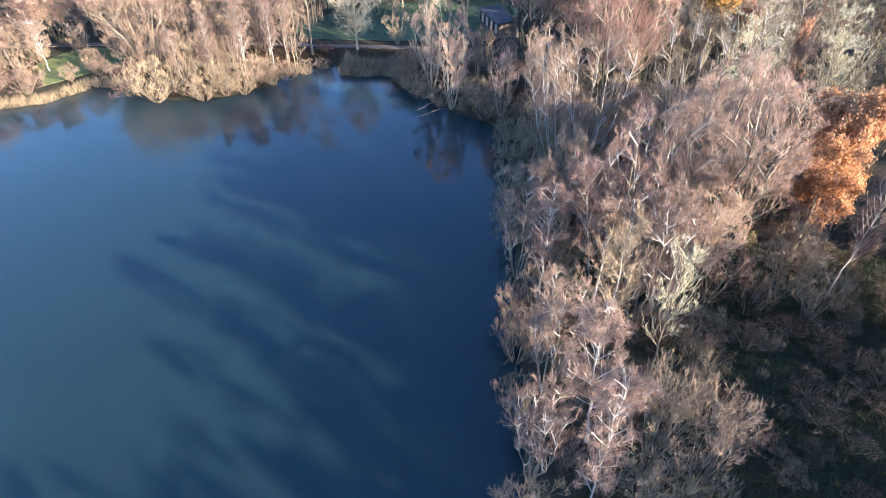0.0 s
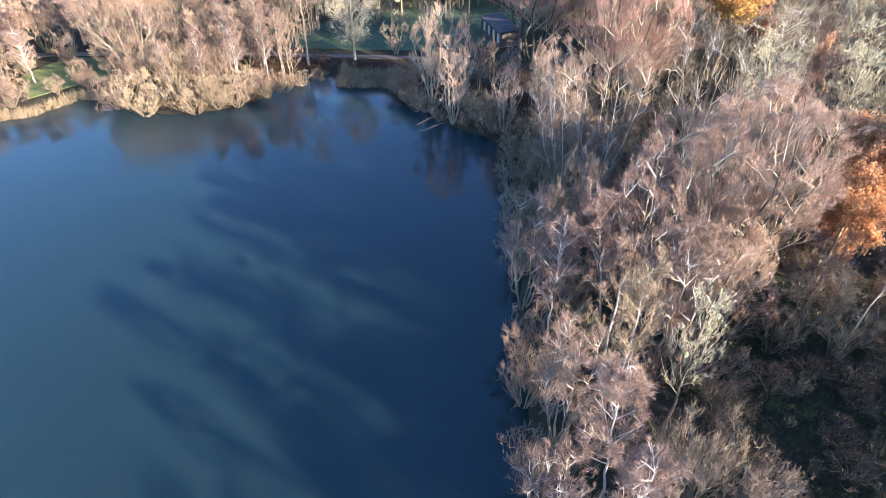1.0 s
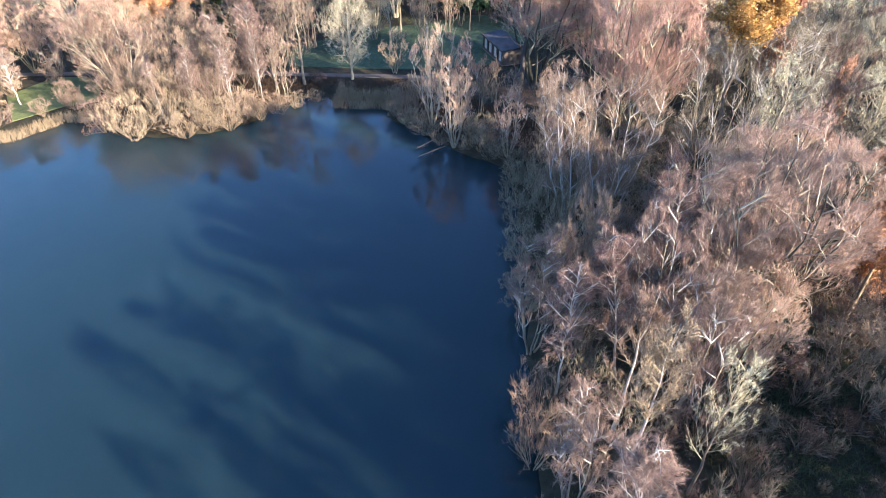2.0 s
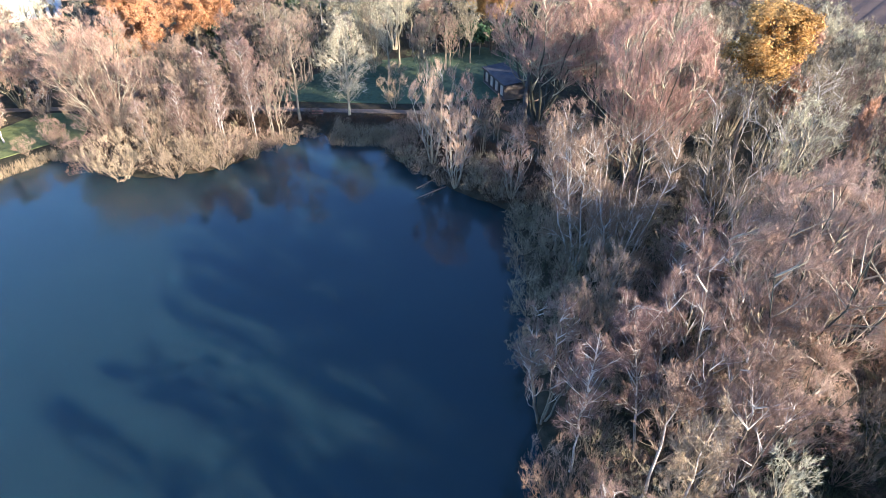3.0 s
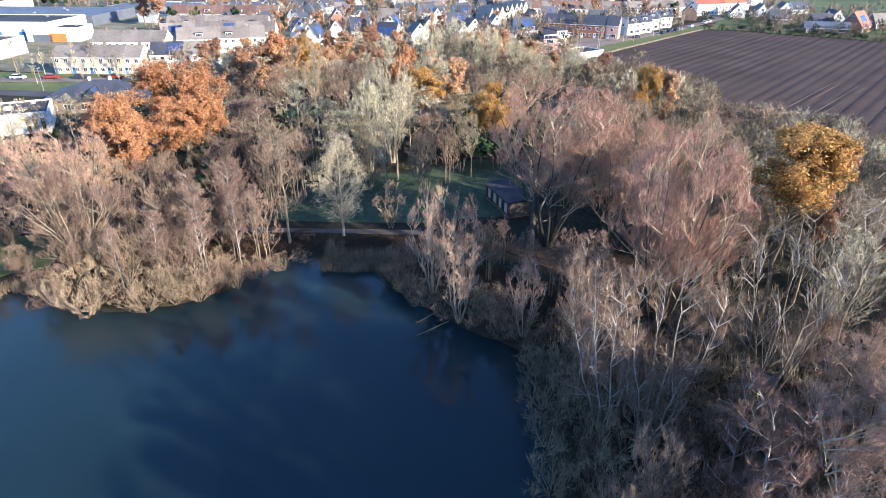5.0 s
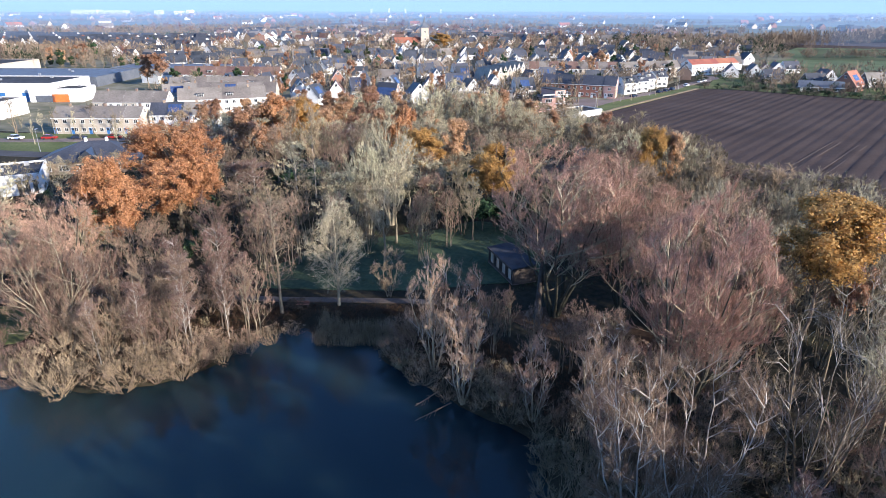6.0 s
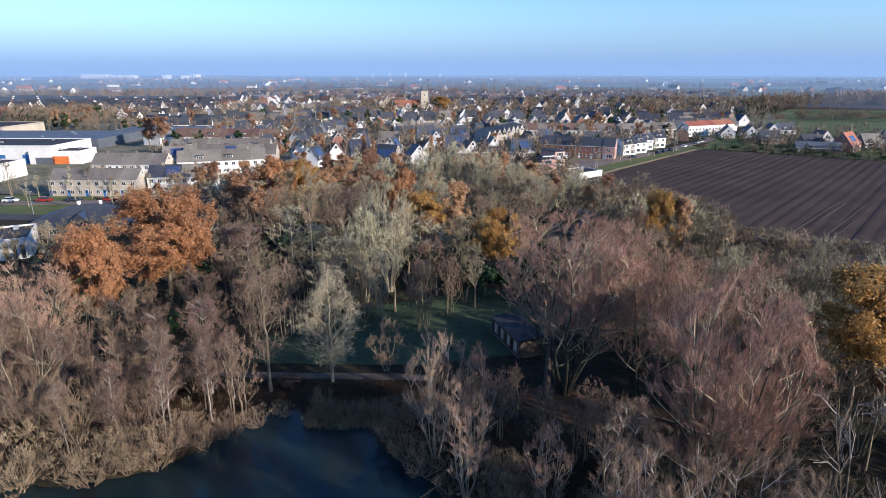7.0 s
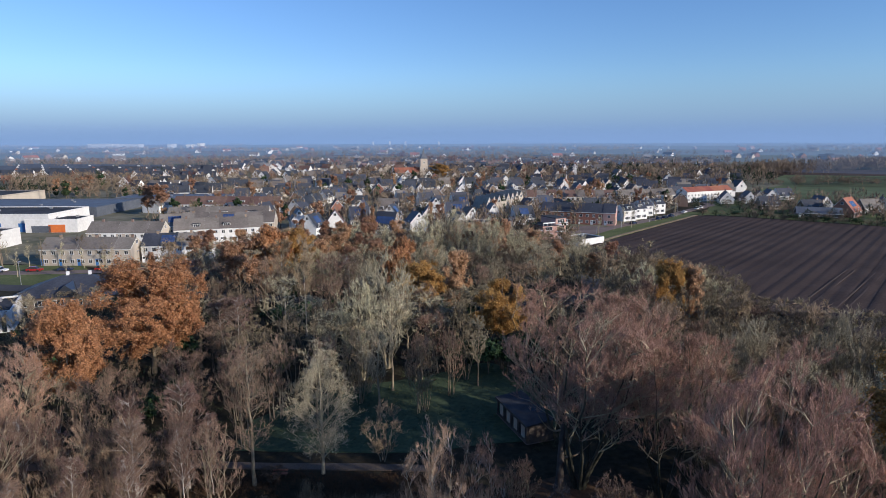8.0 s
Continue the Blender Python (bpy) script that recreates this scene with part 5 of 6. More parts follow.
terrace(-129.5, 311, -85, 316, 8, 9, 5.4, 9.2, ["cream"], DK, "two-storey terraced house with a grey tiled roof", "fourth terrace", dormers=(1, 4, 6))
terrace(-150, 364, -92, 361, 10, 9, 5.4, 9.2, ["brick_brown", "white"], ["tile_brown"], "terraced house with a brown tiled roof", "fifth terrace", dormers=(3, 6))
terrace(44, 329, 71, 318.5, 5, 9, 5.8, 9.4, ["brick"], ["tile_dark"], "red brick terraced house with a dark tiled roof", "brick terrace by the field", door="frame")
placed(house_proto("gable_house", "pink brick end house with a dark roof", 5.5, 9.3, 5.9, 9.6, "pinkwall", "tile_dark", front=1), 73.4, 317.6, -21)
terrace(28, 402, 97, 400, 12, 9, 5.4, 9.0, ["cream", "white"], ["tile_grey", "tile_brown"], "two-storey terraced house with a brown-grey roof", "long terrace", dormers=(2, 5, 6, 9, 11))
terrace(98, 398, 136, 412, 6, 9, 5.4, 9.0, ["white", "cream"], ["tile_grey"], "two-storey pale terraced house", "long terrace", dormers=(1, 4, 6))
for x, y in ((84.5, 332), (92, 339), (99, 351), (108.5, 360)):
    placed(house_proto("semi_detached_house", "white semi-detached house with a dark hipped roof", 7.8, 7.6, 5.2, 7.8, "white", "tile_dark", dormer=1, front=2), x, y, 25)
for j in range(8):
    placed(house_proto("gable_house", "narrow house with a steep grey-brown roof", 13, 5.2, 3.6, 9.8, "cream", "roof_pale", front=2, chimney=False), 16 + 3.0 * j, 352 + 5.6 * j, 118)
for x, y, t, w_, wl, rf in ((-59.5, 291.9, 75, 11, "white", "tile_dark"), (-52.6, 305.3, 100, 11, "white", "tile_brown"), (-43.7, 317.6, 15, 10, "cream", "tile_dark"), (-70.2, 309.9, 110, 10, "white", "tile_dark"), (-29.2, 328.6, 80, 11, "white", "tile_dark"),
                            (-10.9, 332, 95, 11, "white", "tile_dark"), (2.4, 338.4, 10, 13, "white", "tile_dark"), (19.5, 332, 100, 10, "white", "tile_dark"), (-46.5, 348.6, 90, 11, "white", "tile_dark"), (-61, 355, 105, 11, "brick", "tile_brown"),
                            (-33.9, 356, 0, 12, "cream", "tile_grey"), (-9.1, 362.4, 95, 12, "white", "tile_dark"), (32.8, 320.5, 20, 11, "white", "tile_dark"), (6.1, 375.6, 10, 11, "brick_brown", "tile_dark")):
    placed(house_proto("gable_house", "detached white house with a steep gable roof" if wl == "white" else "detached brick house with a steep roof", w_ * 0.9, 7.8, 3.4, 8.6, wl, rf, front=2, solar=4 if rf == "tile_dark" and t < 90 else 0), x, y, t)
solar_house = placed(house_proto("solar_house", "house with a big slanting roof of blue solar panels", 9, 9, 2.8, 9.6, "brick_brown", "tile_dark", front=2, solar=7, chimney=False), -27.5, 289, -22)


def hall(name, label, x0, y0, x1, y1, h, wall, roof, doors=(), category="warehouse", turn=0.0, vents=3):
    """A flat-roofed hall with a parapet, loading doors and roof vents."""
    w_, d = x1 - x0, y1 - y0
    ob = new(name)
    ob.matrix_world = pose((x0 + x1) / 2, (y0 + y1) / 2, LAND, 0, 0, turn)
    tagged(ob, label, category)
    b = Boxes().box(-w_ / 2, -d / 2, 0, w_ / 2, d / 2, h)
    part("wall", b.mesh("wall", wall), ob)
    p = Boxes()
    t = 0.3
    p.box(-w_ / 2 - 0.05, -d / 2 - 0.05, h - 0.5, w_ / 2 + 0.05, -d / 2 + t, h + 0.5).box(-w_ / 2 - 0.05, d / 2 - t, h - 0.5, w_ / 2 + 0.05, d / 2 + 0.05, h + 0.5)
    p.box(-w_ / 2 - 0.05, -d / 2 + t, h - 0.5, -w_ / 2 + t, d / 2 - t, h + 0.5).box(w_ / 2 - t, -d / 2 + t, h - 0.5, w_ / 2 + 0.05, d / 2 - t, h + 0.5)
    part("parapet", p.mesh("parapet", wall), ob)
    part("roof", Boxes().box(-w_ / 2 + t, -d / 2 + t, h + 0.004, w_ / 2 - t, d / 2 - t, h + 0.12).mesh("roof", roof), ob)
    for j in range(vents):
        x, y = w_ * (0.3 * math.sin(2.3 * j + 1)), d * (0.3 * math.cos(1.7 * j))
        part("roof_vent", Boxes().box(x - 0.5, y - 0.5, h + 0.12, x + 0.5, y + 0.5, h + 0.9).mesh("roof_vent", "metal"), ob)
    for j, (fx, dw, dh, c) in enumerate(doors):
        part("door", Boxes().box(fx * w_ - dw / 2, -d / 2 - 0.06, 0.1, fx * w_ + dw / 2, -d / 2 + 0.02, dh).mesh("door", c), ob)
    return ob


hall("warehouse", "large white flat-roofed warehouse", -234, 297, -176, 327, 7.6, "white", "felt", ((0.3, 4, 4, "door_blue"), (0.1, 4, 4, "door_blue")))
hall("warehouse", "lower white warehouse with an orange end", -186, 296, -164, 310, 5.4, "white", "felt", ((0.1, 7, 3.5, "orange"), (-0.2, 8, 3, "slate")), turn=4)
hall("factory", "long dark-roofed industrial building", -330, 350, -186, 396, 4.6, "slate", "slate", vents=7)
hall("factory", "dark-roofed workshop with a pale gable", -206, 402, -140, 430, 4.4, "slate", "slate", vents=4)
hall("warehouse", "white box-shaped store with a red door", -200, 252, -168, 268, 6, "white", "felt", ((0.36, 3.2, 4.4, "door_red"),))
hall("factory", "grey flat-roofed industrial hall", -420, 410, -280, 450, 5.5, "cream", "felt", vents=6)
placed(house_proto("gable_house", "house with a roof of solar panels", 12, 9, 3.5, 8, "cream", "tile_grey", solar=5), -120, 296, 20)
placed(house_proto("gable_house", "pale workshop gable beside the factory", 14, 12, 4, 7, "white", "tile_grey", front=2, chimney=False), -163, 372, 70)


def school():
    ob = new("school_building")
    tagged(ob, "low school building with dark pyramid roofs and glazed gable", "building")
    ob.matrix_world = pose(-94, 184, LAND, 0, 0, 12)
    part("wall", Boxes().box(-12, -7, 0, 12, 7, 3.2).mesh("wall", "brick_brown"), ob)
    v = [(-13, -8, 3.2), (13, -8, 3.2), (13, 8, 3.2), (-13, 8, 3.2), (-3, 0, 7.0), (3, 0, 7.0)]
    part("roof", mesh_of("roof", v, [(0, 1, 5, 4), (1, 2, 5), (2, 3, 4, 5), (3, 0, 4), (3, 2, 1, 0)], ["tile_dark"]), ob)
    part("skylight", Boxes().prism([(-3, 3.3), (3, 3.3), (0, 6.0)], -7.6, -2.5).mesh("skylight", "glass"), ob)
    for x in (-2, 3):
        part("chimney", Boxes().box(x - 0.3, -0.3, 6.2, x + 0.3, 0.3, 7.8).mesh("chimney", "frame"), ob)
    for j in range(6):
        part("window", WIN[(2.4, 1.5)], ob, "", pose(-10 + 4 * j, -7, 0.9))


school()
hall("annex_building", "white rendered flat-roofed annex with tall windows", -111, 156, -96, 170, 4.2, "white", "felt", ((0.2, 0.8, 3.2, "glass"), (0.3, 0.8, 3.2, "glass"), (0.4, 0.8, 3.2, "glass")), category="building", turn=28)


def apartment_block():
    """Terraced flats that step down to one side, each storey with a white-railed terrace."""
    ob = new("apartment_block")
    tagged(ob, "stepped pinkish brick apartment block with white balcony rails", "apartments")
    ob.matrix_world = pose(40, 281, LAND, 0, 0, 26)
    part("wall", Boxes().box(-1, -4, 0, 4, 6, 8.2).box(-7, -4, 0, -1, 6, 5.5).box(-14, -4, 0, -7, 6, 2.8).mesh("wall", "pinkwall"), ob)
    part("roof", Boxes().box(-1.3, -4.3, 8.2, 4.3, 6.3, 8.45).box(-7.3, -4.3, 5.5, -1.31, 6.3, 5.7).box(-14.3, -4.3, 2.8, -7.31, 6.3, 3.0).mesh("roof", "felt"), ob)
    for fl in range(3):
        z = fl * 2.75
        bal = part("balcony", Boxes().box(-0.8, -5.6, z + 0.2, 3.9, -4, z + 0.4).mesh("balcony", "frame"), ob)
        part("railing", Boxes().box(-0.8, -5.64, z + 1.0, 3.9, -5.58, z + 1.3).box(-0.8, -5.64, z + 0.4, -0.7, -5.58, z + 1.0).box(3.8, -5.64, z + 0.4, 3.9, -5.58, z + 1.0).mesh("railing", "frame"), bal)
        part("window", WIN[(3.2, 1.5)], ob, "", pose(1.5, -4, z + 0.9))
        part("window", WIN[(1.3, 1.3)], ob, "", pose(4, 1, z + 0.9, 0, 0, 90))
    for x0, x1, z in ((-7, -1.4, 5.7), (-14, -7.4, 3.0)):
        ter = part("terrace_rail", Boxes().box(x0, -4.26, z + 0.85, x1, -4.16, z + 1.2).mesh("terrace_rail", "frame"), ob)
        for k in range(4):
            x = x0 + (x1 - x0 - 0.1) * k / 3
            part("post", Boxes().box(x, -4.25, z, x + 0.1, -4.17, z + 0.85).mesh("post", "frame"), ter)
    for x, z in ((-4, 3.6), (-4, 0.9), (-10.5, 0.9)):
        part("window", WIN[(3.2, 1.5)], ob, "", pose(x, -4, z))


apartment_block()
hall("garage_ramp", "low white-walled garage with a sunken ramp", 43, 262, 56, 272, 2.2, "white", "felt", category="garage", turn=36, vents=1)
hall("apartment_wing", "low stepped wing with white roof edges", 2, 283, 25, 293, 5.5, "cream", "felt", ((0.2, 3, 2.2, "glass"), (-0.2, 3, 2.2, "glass")), category="apartments", turn=14)


def red_block():
    for j in range(7):
        placed(house_proto("terraced_house", "white three-storey block with an orange-red tiled roof", 5.6, 9, 6.4, 9.0, "white", "tile_red", front=2, chimney=j == 3, gable_windows=j in (0, 6), group="red-roofed block"), 147 + 5.1 * j, 418 + 2.4 * j, 25)


red_block()
for x, y, t, wl, rf in ((168.6, 409, 75, "white", "tile_dark"), (183, 411, 80, "white", "tile_dark"), (192, 415, 70, "cream", "tile_brown"), (203, 424, 80, "white", "tile_dark"), (216, 432, 10, "white", "tile_dark"), (190, 358, 5, "brick_brown", "tile_dark"),
                        (208, 379, 90, "white", "tile_dark"), (223, 361, 5, "brick_brown", "tile_grey"), (238, 372, 60, "cream", "tile_grey"), (178, 378, 0, "brick_brown", "tile_dark")):
    placed(house_proto("farmhouse", "farmhouse with a steep dark roof and pale gable" if wl == "white" else "brick farmhouse with a low roof", 11, 8, 2.8, 7.2, wl, rf, front=2), x, y, t)
placed(house_proto("farmhouse", "farmhouse with an orange tiled roof and solar panels", 14, 11, 3.0, 9.5, "brick", "tile_red", front=3, solar=6), 201, 346, 42)
placed(house_proto("barn", "long low barn with a grey roof", 20, 8, 2.4, 5, "timber", "slate", storeys=1, front=3, chimney=False), 184, 341, -20)


def church():
    ob = new("church")
    tagged(ob, "old village church with a pale stone tower and slate spire", "church")
    ob.matrix_world = pose(-27.6, 660, LAND, 0, 0, 12) @ Matrix.Diagonal((1, 1, 0.82, 1))
    part("tower", Boxes().box(-3.6, -3.6, 0, 3.6, 3.6, 24).box(-4.1, -4.1, 0, -2.9, -2.9, 15).box(2.9, -4.1, 0, 4.1, -2.9, 15).mesh("tower", "stone"), ob)
    part("spire", mesh_of("spire", [(-4, -4, 24), (4, -4, 24), (4, 4, 24), (-4, 4, 24), (-1.4, -1.4, 29), (1.4, -1.4, 29), (1.4, 1.4, 29), (-1.4, 1.4, 29), (0, 0, 37)],
                          [(0, 1, 5, 4), (1, 2, 6, 5), (2, 3, 7, 6), (3, 0, 4, 7), (4, 5, 8), (5, 6, 8), (6, 7, 8), (7, 4, 8), (3, 2, 1, 0)], ["slate"]), ob)
    for z in (18, 10):
        part("belfry_window", WIN[(0.9, 1.2)], ob, "", pose(0, -3.6, z) @ Matrix.Diagonal((1.6, 1, 2.2, 1)))
    part("nave", gable_wall(26, 12, 7, 13, "brick_brown"), ob, "", pose(-17, 2, 0))
    part("nave_roof", gable_roof(26, 12, 7, 13, "tile_red"), ob, "", pose(-17, 2, 0))


church()

for x, y, h, r in ((1.7, 212, 19, 7), (8.5, 207, 17.5, 6.5), (-5, 216, 16.5, 6), (17, 218, 14, 5.5)):
    plant(one(WHITE_TREE), x, y, h, r)

for x, y, h in ((-105, 149, 9), (-98.5, 147.5, 8), (-91.5, 151.5, 9.5), (-109, 152, 8)):
    plant(one(THICKET_FAR), x, y, h)

# the rest of the village, street by street
STYLE = [("white", "tile_dark"), ("white", "tile_dark"), ("cream", "tile_dark"), ("white", "tile_grey"), ("brick", "tile_dark"), ("brick_brown", "tile_dark"), ("white", "tile_dark"), ("white", "tile_dark"), ("cream", "tile_dark")]
LAB = {"white": "white", "cream": "cream", "brick": "red brick", "brick_brown": "brown brick", "tile_dark": "dark", "tile_grey": "grey", "tile_brown": "brown", "tile_red": "red"}
near_kinds = [house_proto("gable_house", LAB[a] + " village house with a " + LAB[b] + " tiled roof", 9.2, 7.8, 4.0 if j % 2 else 3.2, 8.3, a, b, front=2, dormer=j % 2, solar=1 if j % 3 == 0 else 0) for j, (a, b) in enumerate(STYLE)]
far_kinds = [far_house("village_house", LAB[a] + " village house with a " + LAB[b] + " roof far off", 9.8, 8.0, 3.8, 8.4, a, b) for a, b in STYLE]
used = [o.matrix_world.translation.xy.copy() for o in scene.objects if o.parent is None and o.type == "EMPTY" and o.location.y > 225]
town = random.Random(33)
fresh = {id(k) for k in near_kinds + far_kinds}


def settle(proto, x, y, turn):
    if id(proto) in fresh:
        fresh.discard(id(proto))
        return placed(proto, x, y, turn)
    return copy_thing(proto, pose(x, y, LAND + 0.05, 0, 0, turn))


def near_road(x, y):
    line = [(51, 281), (59.3, 291.5), (71.1, 306.3), (89.4, 324.7), (99, 335), (109.6, 345), (120, 358), (130, 370), (146, 388), (156, 409.2), (133.6, 468.3), (121.2, 615.5)]
    return min(math.hypot(x - a, y - b) for a, b in line) < 9


street = 0
y = 300.0
while y < 735:
    step = 19 if y < 520 else 26
    x = -min(60 + (y - 290) * 1.05, 560)
    if y > 380:
        x = -min(150 + (y - 380) * 0.75, 560)
    right = 60 + (y - 288) * 0.85 if y < 440 else min(192 + (y - 440) * 0.45, 310)
    block = int(y / 60)
    while x < right:
        a = (math.sin((int(x / 70) * 12.9 + block * 78.2)) * 43758.5) % 1
        turn = (-18, 8, 96, 74, 20, 105)[int(a * 6)]
        xx, yy = x + town.uniform(-2.5, 2.5), y + town.uniform(-4, 4)
        x += town.uniform(14, 19) if y < 520 else town.uniform(15, 24)
        if any((xx - u.x) ** 2 + (yy - u.y) ** 2 < 12.5 ** 2 for u in used) or near_road(xx, yy) or (xx > 34 and yy < 330) or (xx < -140 and yy < 440):
            continue
        used.append(Vector((xx, yy)))
        if town.random() < (0.74 if y < 560 else 0.62):
            proto = town.choice(near_kinds if yy < 440 else far_kinds)
            settle(proto, xx, yy, turn + town.choice((0, 0, 180)) + town.uniform(-5, 5))
        else:
            k = town.choice([VILLAGE, VILLAGE, VILLAGE, VILLAGE_RUST, FIR if town.random() < 0.4 else VILLAGE])
            if yy < 570:
                plant(town.choice(k), xx, yy, town.uniform(7, 13), None, None, LAND)
    y += step


def far_houses():
    """Houses too far and too many to count: joined, each with gable walls, roof slabs and dark windows."""
    walls = ("white", "white", "cream", "brick", "brick_brown")
    roofs = ("tile_dark", "tile_dark", "tile_grey", "tile_brown", "tile_red")
    V, F, I = [], [], []

    def add(x, y, turn, w_, d, e, r, a, b):
        c_, s_ = math.cos(turn), math.sin(turn)
        sec = [(-d / 2, 0), (d / 2, 0), (d / 2, e), (0, r), (-d / 2, e)]
        pts = [(-w_ / 2, q0, q1) for q0, q1 in sec] + [(w_ / 2, q0, q1) for q0, q1 in sec]
        o, sl = 0.4, (r - e) / (d / 2)
        for sx in (-1, 1):
            xx_ = sx * (w_ / 2 + 0.2)
            pts += [(xx_, -d / 2 - o, e - o * sl + 0.15), (xx_, 0, r + 0.15), (xx_, d / 2 + o, e - o * sl + 0.15)]
        for sy in (-1, 1):
            for cx in (-w_ / 4, w_ / 4):
                pts += [(cx - 1, sy * (d / 2 + 0.03), 1), (cx + 1, sy * (d / 2 + 0.03), 1), (cx + 1, sy * (d / 2 + 0.03), 2.6), (cx - 1, sy * (d / 2 + 0.03), 2.6)]
        k = len(V)
        V.extend((x + px * c_ - py * s_, y + px * s_ + py * c_, LAND + pz) for px, py, pz in pts)
        F.extend(tuple(k + j for j in f) for f in ((4, 3, 2, 1, 0), (5, 6, 7, 8, 9), (0, 1, 6, 5), (1, 2, 7, 6), (4, 0, 5, 9), (10, 11, 14, 13), (11, 12, 15, 14)))
        F.extend(tuple(k + 16 + 4 * g + j for j in range(4)) for g in range(4))
        I.extend([a] * 5 + [5 + b] * 2 + [10] * 4)

    for row in range(4):  # new estate at the village's edge
        for j in range(26):
            if town.random() < 0.88:
                add(-540 + j * 11 + row * 12, 795 - row * 46 - j * 1.8, radians(8 + (90 if (j * 7 + row) % 3 == 0 else 0)), 11.5, 9, 5, 10, town.choice((0, 0, 0, 0, 3)), 0)
    for _ in range(330):
        yy = town.uniform(735, 1050)
        x = town.uniform(-0.36 * yy, 0.42 * yy)
        add(x, yy, town.uniform(-0.5, 0.5) + town.choice((0, 1.57)), town.uniform(9, 15), 9, town.uniform(3.4, 5), town.uniform(8.5, 10), town.choice((0, 0, 1, 2, 3, 4)), town.choice((0, 0, 0, 2, 3)))
    for _ in range(110):
        yy = town.uniform(1050, 3000)
        x = town.uniform(-0.72, 0.72) * yy
        add(x, yy, town.uniform(0, 3), town.uniform(12, 30), 11, 4, 9, town.choice((0, 0, 2, 3)), town.choice((0, 2, 4)))
    tagged(new("far_houses", mesh_of("far_houses", V, F, [*walls, *roofs, "glass"], I)), "white and brick houses with dark roofs far off", "houses", kind="stuff")


far_houses()
for k in [k for k in near_kinds + far_kinds if id(k) in fresh]:
    settle(k, 60 + town.uniform(0, 60), 560, 10)
# trees between and behind the houses
for _ in range(480):
    yy = 296 + 270 * town.random()
    x = town.uniform(-0.62 * yy, 0.42 * yy)
    if any((x - u.x) ** 2 + (yy - u.y) ** 2 < 5.2 ** 2 for u in used) or near_road(x, yy) or (x < -140 and yy < 420) or (x > 60 + (yy - 300) * 0.85 and yy < 470):
        continue
    used.append(Vector((x, yy)))
    plant(one(town.choice([VILLAGE, VILLAGE, VILLAGE, VILLAGE, VILLAGE, VILLAGE, VILLAGE, VILLAGE_RUST, FIR])), x, yy, town.uniform(7.5, 13), None, None, LAND)
plant(RUST[0], -152, 350, 16, 8)
plant(RUST[1], -162, 356, 15, 7)
plant(VILLAGE_RUST[0], -262, 470, 14, 9)
plant(GOLD[0], -9, 580, 18, 11)
for x, y, h in ((-37, 284, 12), (-33, 281, 11), (-10, 306, 10)):
    plant(RUST[1], x, y, h + 1.5, 2.4)
for x, y in ((-134.7, 224.5), (-124.5, 225.1), (-116.3, 222.9), (-108.2, 224.5), (-98, 225.1), (-128.8, 210.9), (-112.5, 208.4), (-141.3, 205.5), (-100.3, 206.1), (-149.4, 211.6), (60, 284.5), (69.5, 296), (80, 318.5), (80.5, 307.5), (97, 325), (111, 338.5), (121, 363.5), (139, 376), (146, 382)):
    plant(one(LIMES), x, y, rand.uniform(6.5, 9.5), None)
for x, y, h in ((-131.6, 226.3, 8), (-119.3, 226.8, 9), (-111.2, 225.6, 8), (-92, 226.8, 8), (-86, 224.7, 9), (-142, 222.9, 9), (-147, 228.8, 10)):
    plant(one(VILLAGE), x, y, h + 1, h * 0.5)
for j in range(16):
    plant(one(SCRUB if j % 3 else EVERGREEN), 146 + j * 3.4, 347 - j * 2.6 + rand.uniform(-1, 1), 2.6, 3.2, group="field hedge")

# far woods and farms, out to the horizon


def far_crowns(name, P, H, R, per, mat, label, seed):
    """Many far trees in one mesh: a short trunk and a crown of upward blades each."""
    rng = np.random.default_rng(seed)
    P, H, R = np.array(P), np.array(H), np.array(R)
    c = np.repeat(P, per, 0)
    h, r = np.repeat(H, per), np.repeat(R, per)
    u = unit(rng.normal(size=(len(c), 3)))
    d = rng.uniform(0.55, 1.0, len(c))
    p = np.stack([c[:, 0] + u[:, 0] * r * d * 0.9, c[:, 1] + u[:, 1] * r * d * 0.9, LAND + h * (0.52 + 0.40 * u[:, 2] * d)], 1)
    tip = p + unit(u * 0.6 + rng.normal(0, 0.4, u.shape) + np.array([0, 0, 0.9])) * (h * rng.uniform(0.12, 0.26, len(h)))[:, None]
    foot = np.stack([P[:, 0], P[:, 1], np.full(len(P), LAND - 0.1)], 1)
    v1, f1 = blades(p, tip, r * (9.0 / per), rng)
    v2, f2 = blades(foot, foot + np.stack([np.zeros(len(P)), np.zeros(len(P)), H * 0.7], 1), 0.5, rng)
    return tagged(new(name, joined(name, [(v1, f1), (v2, f2)], mat)), label, "woods", kind="stuff")


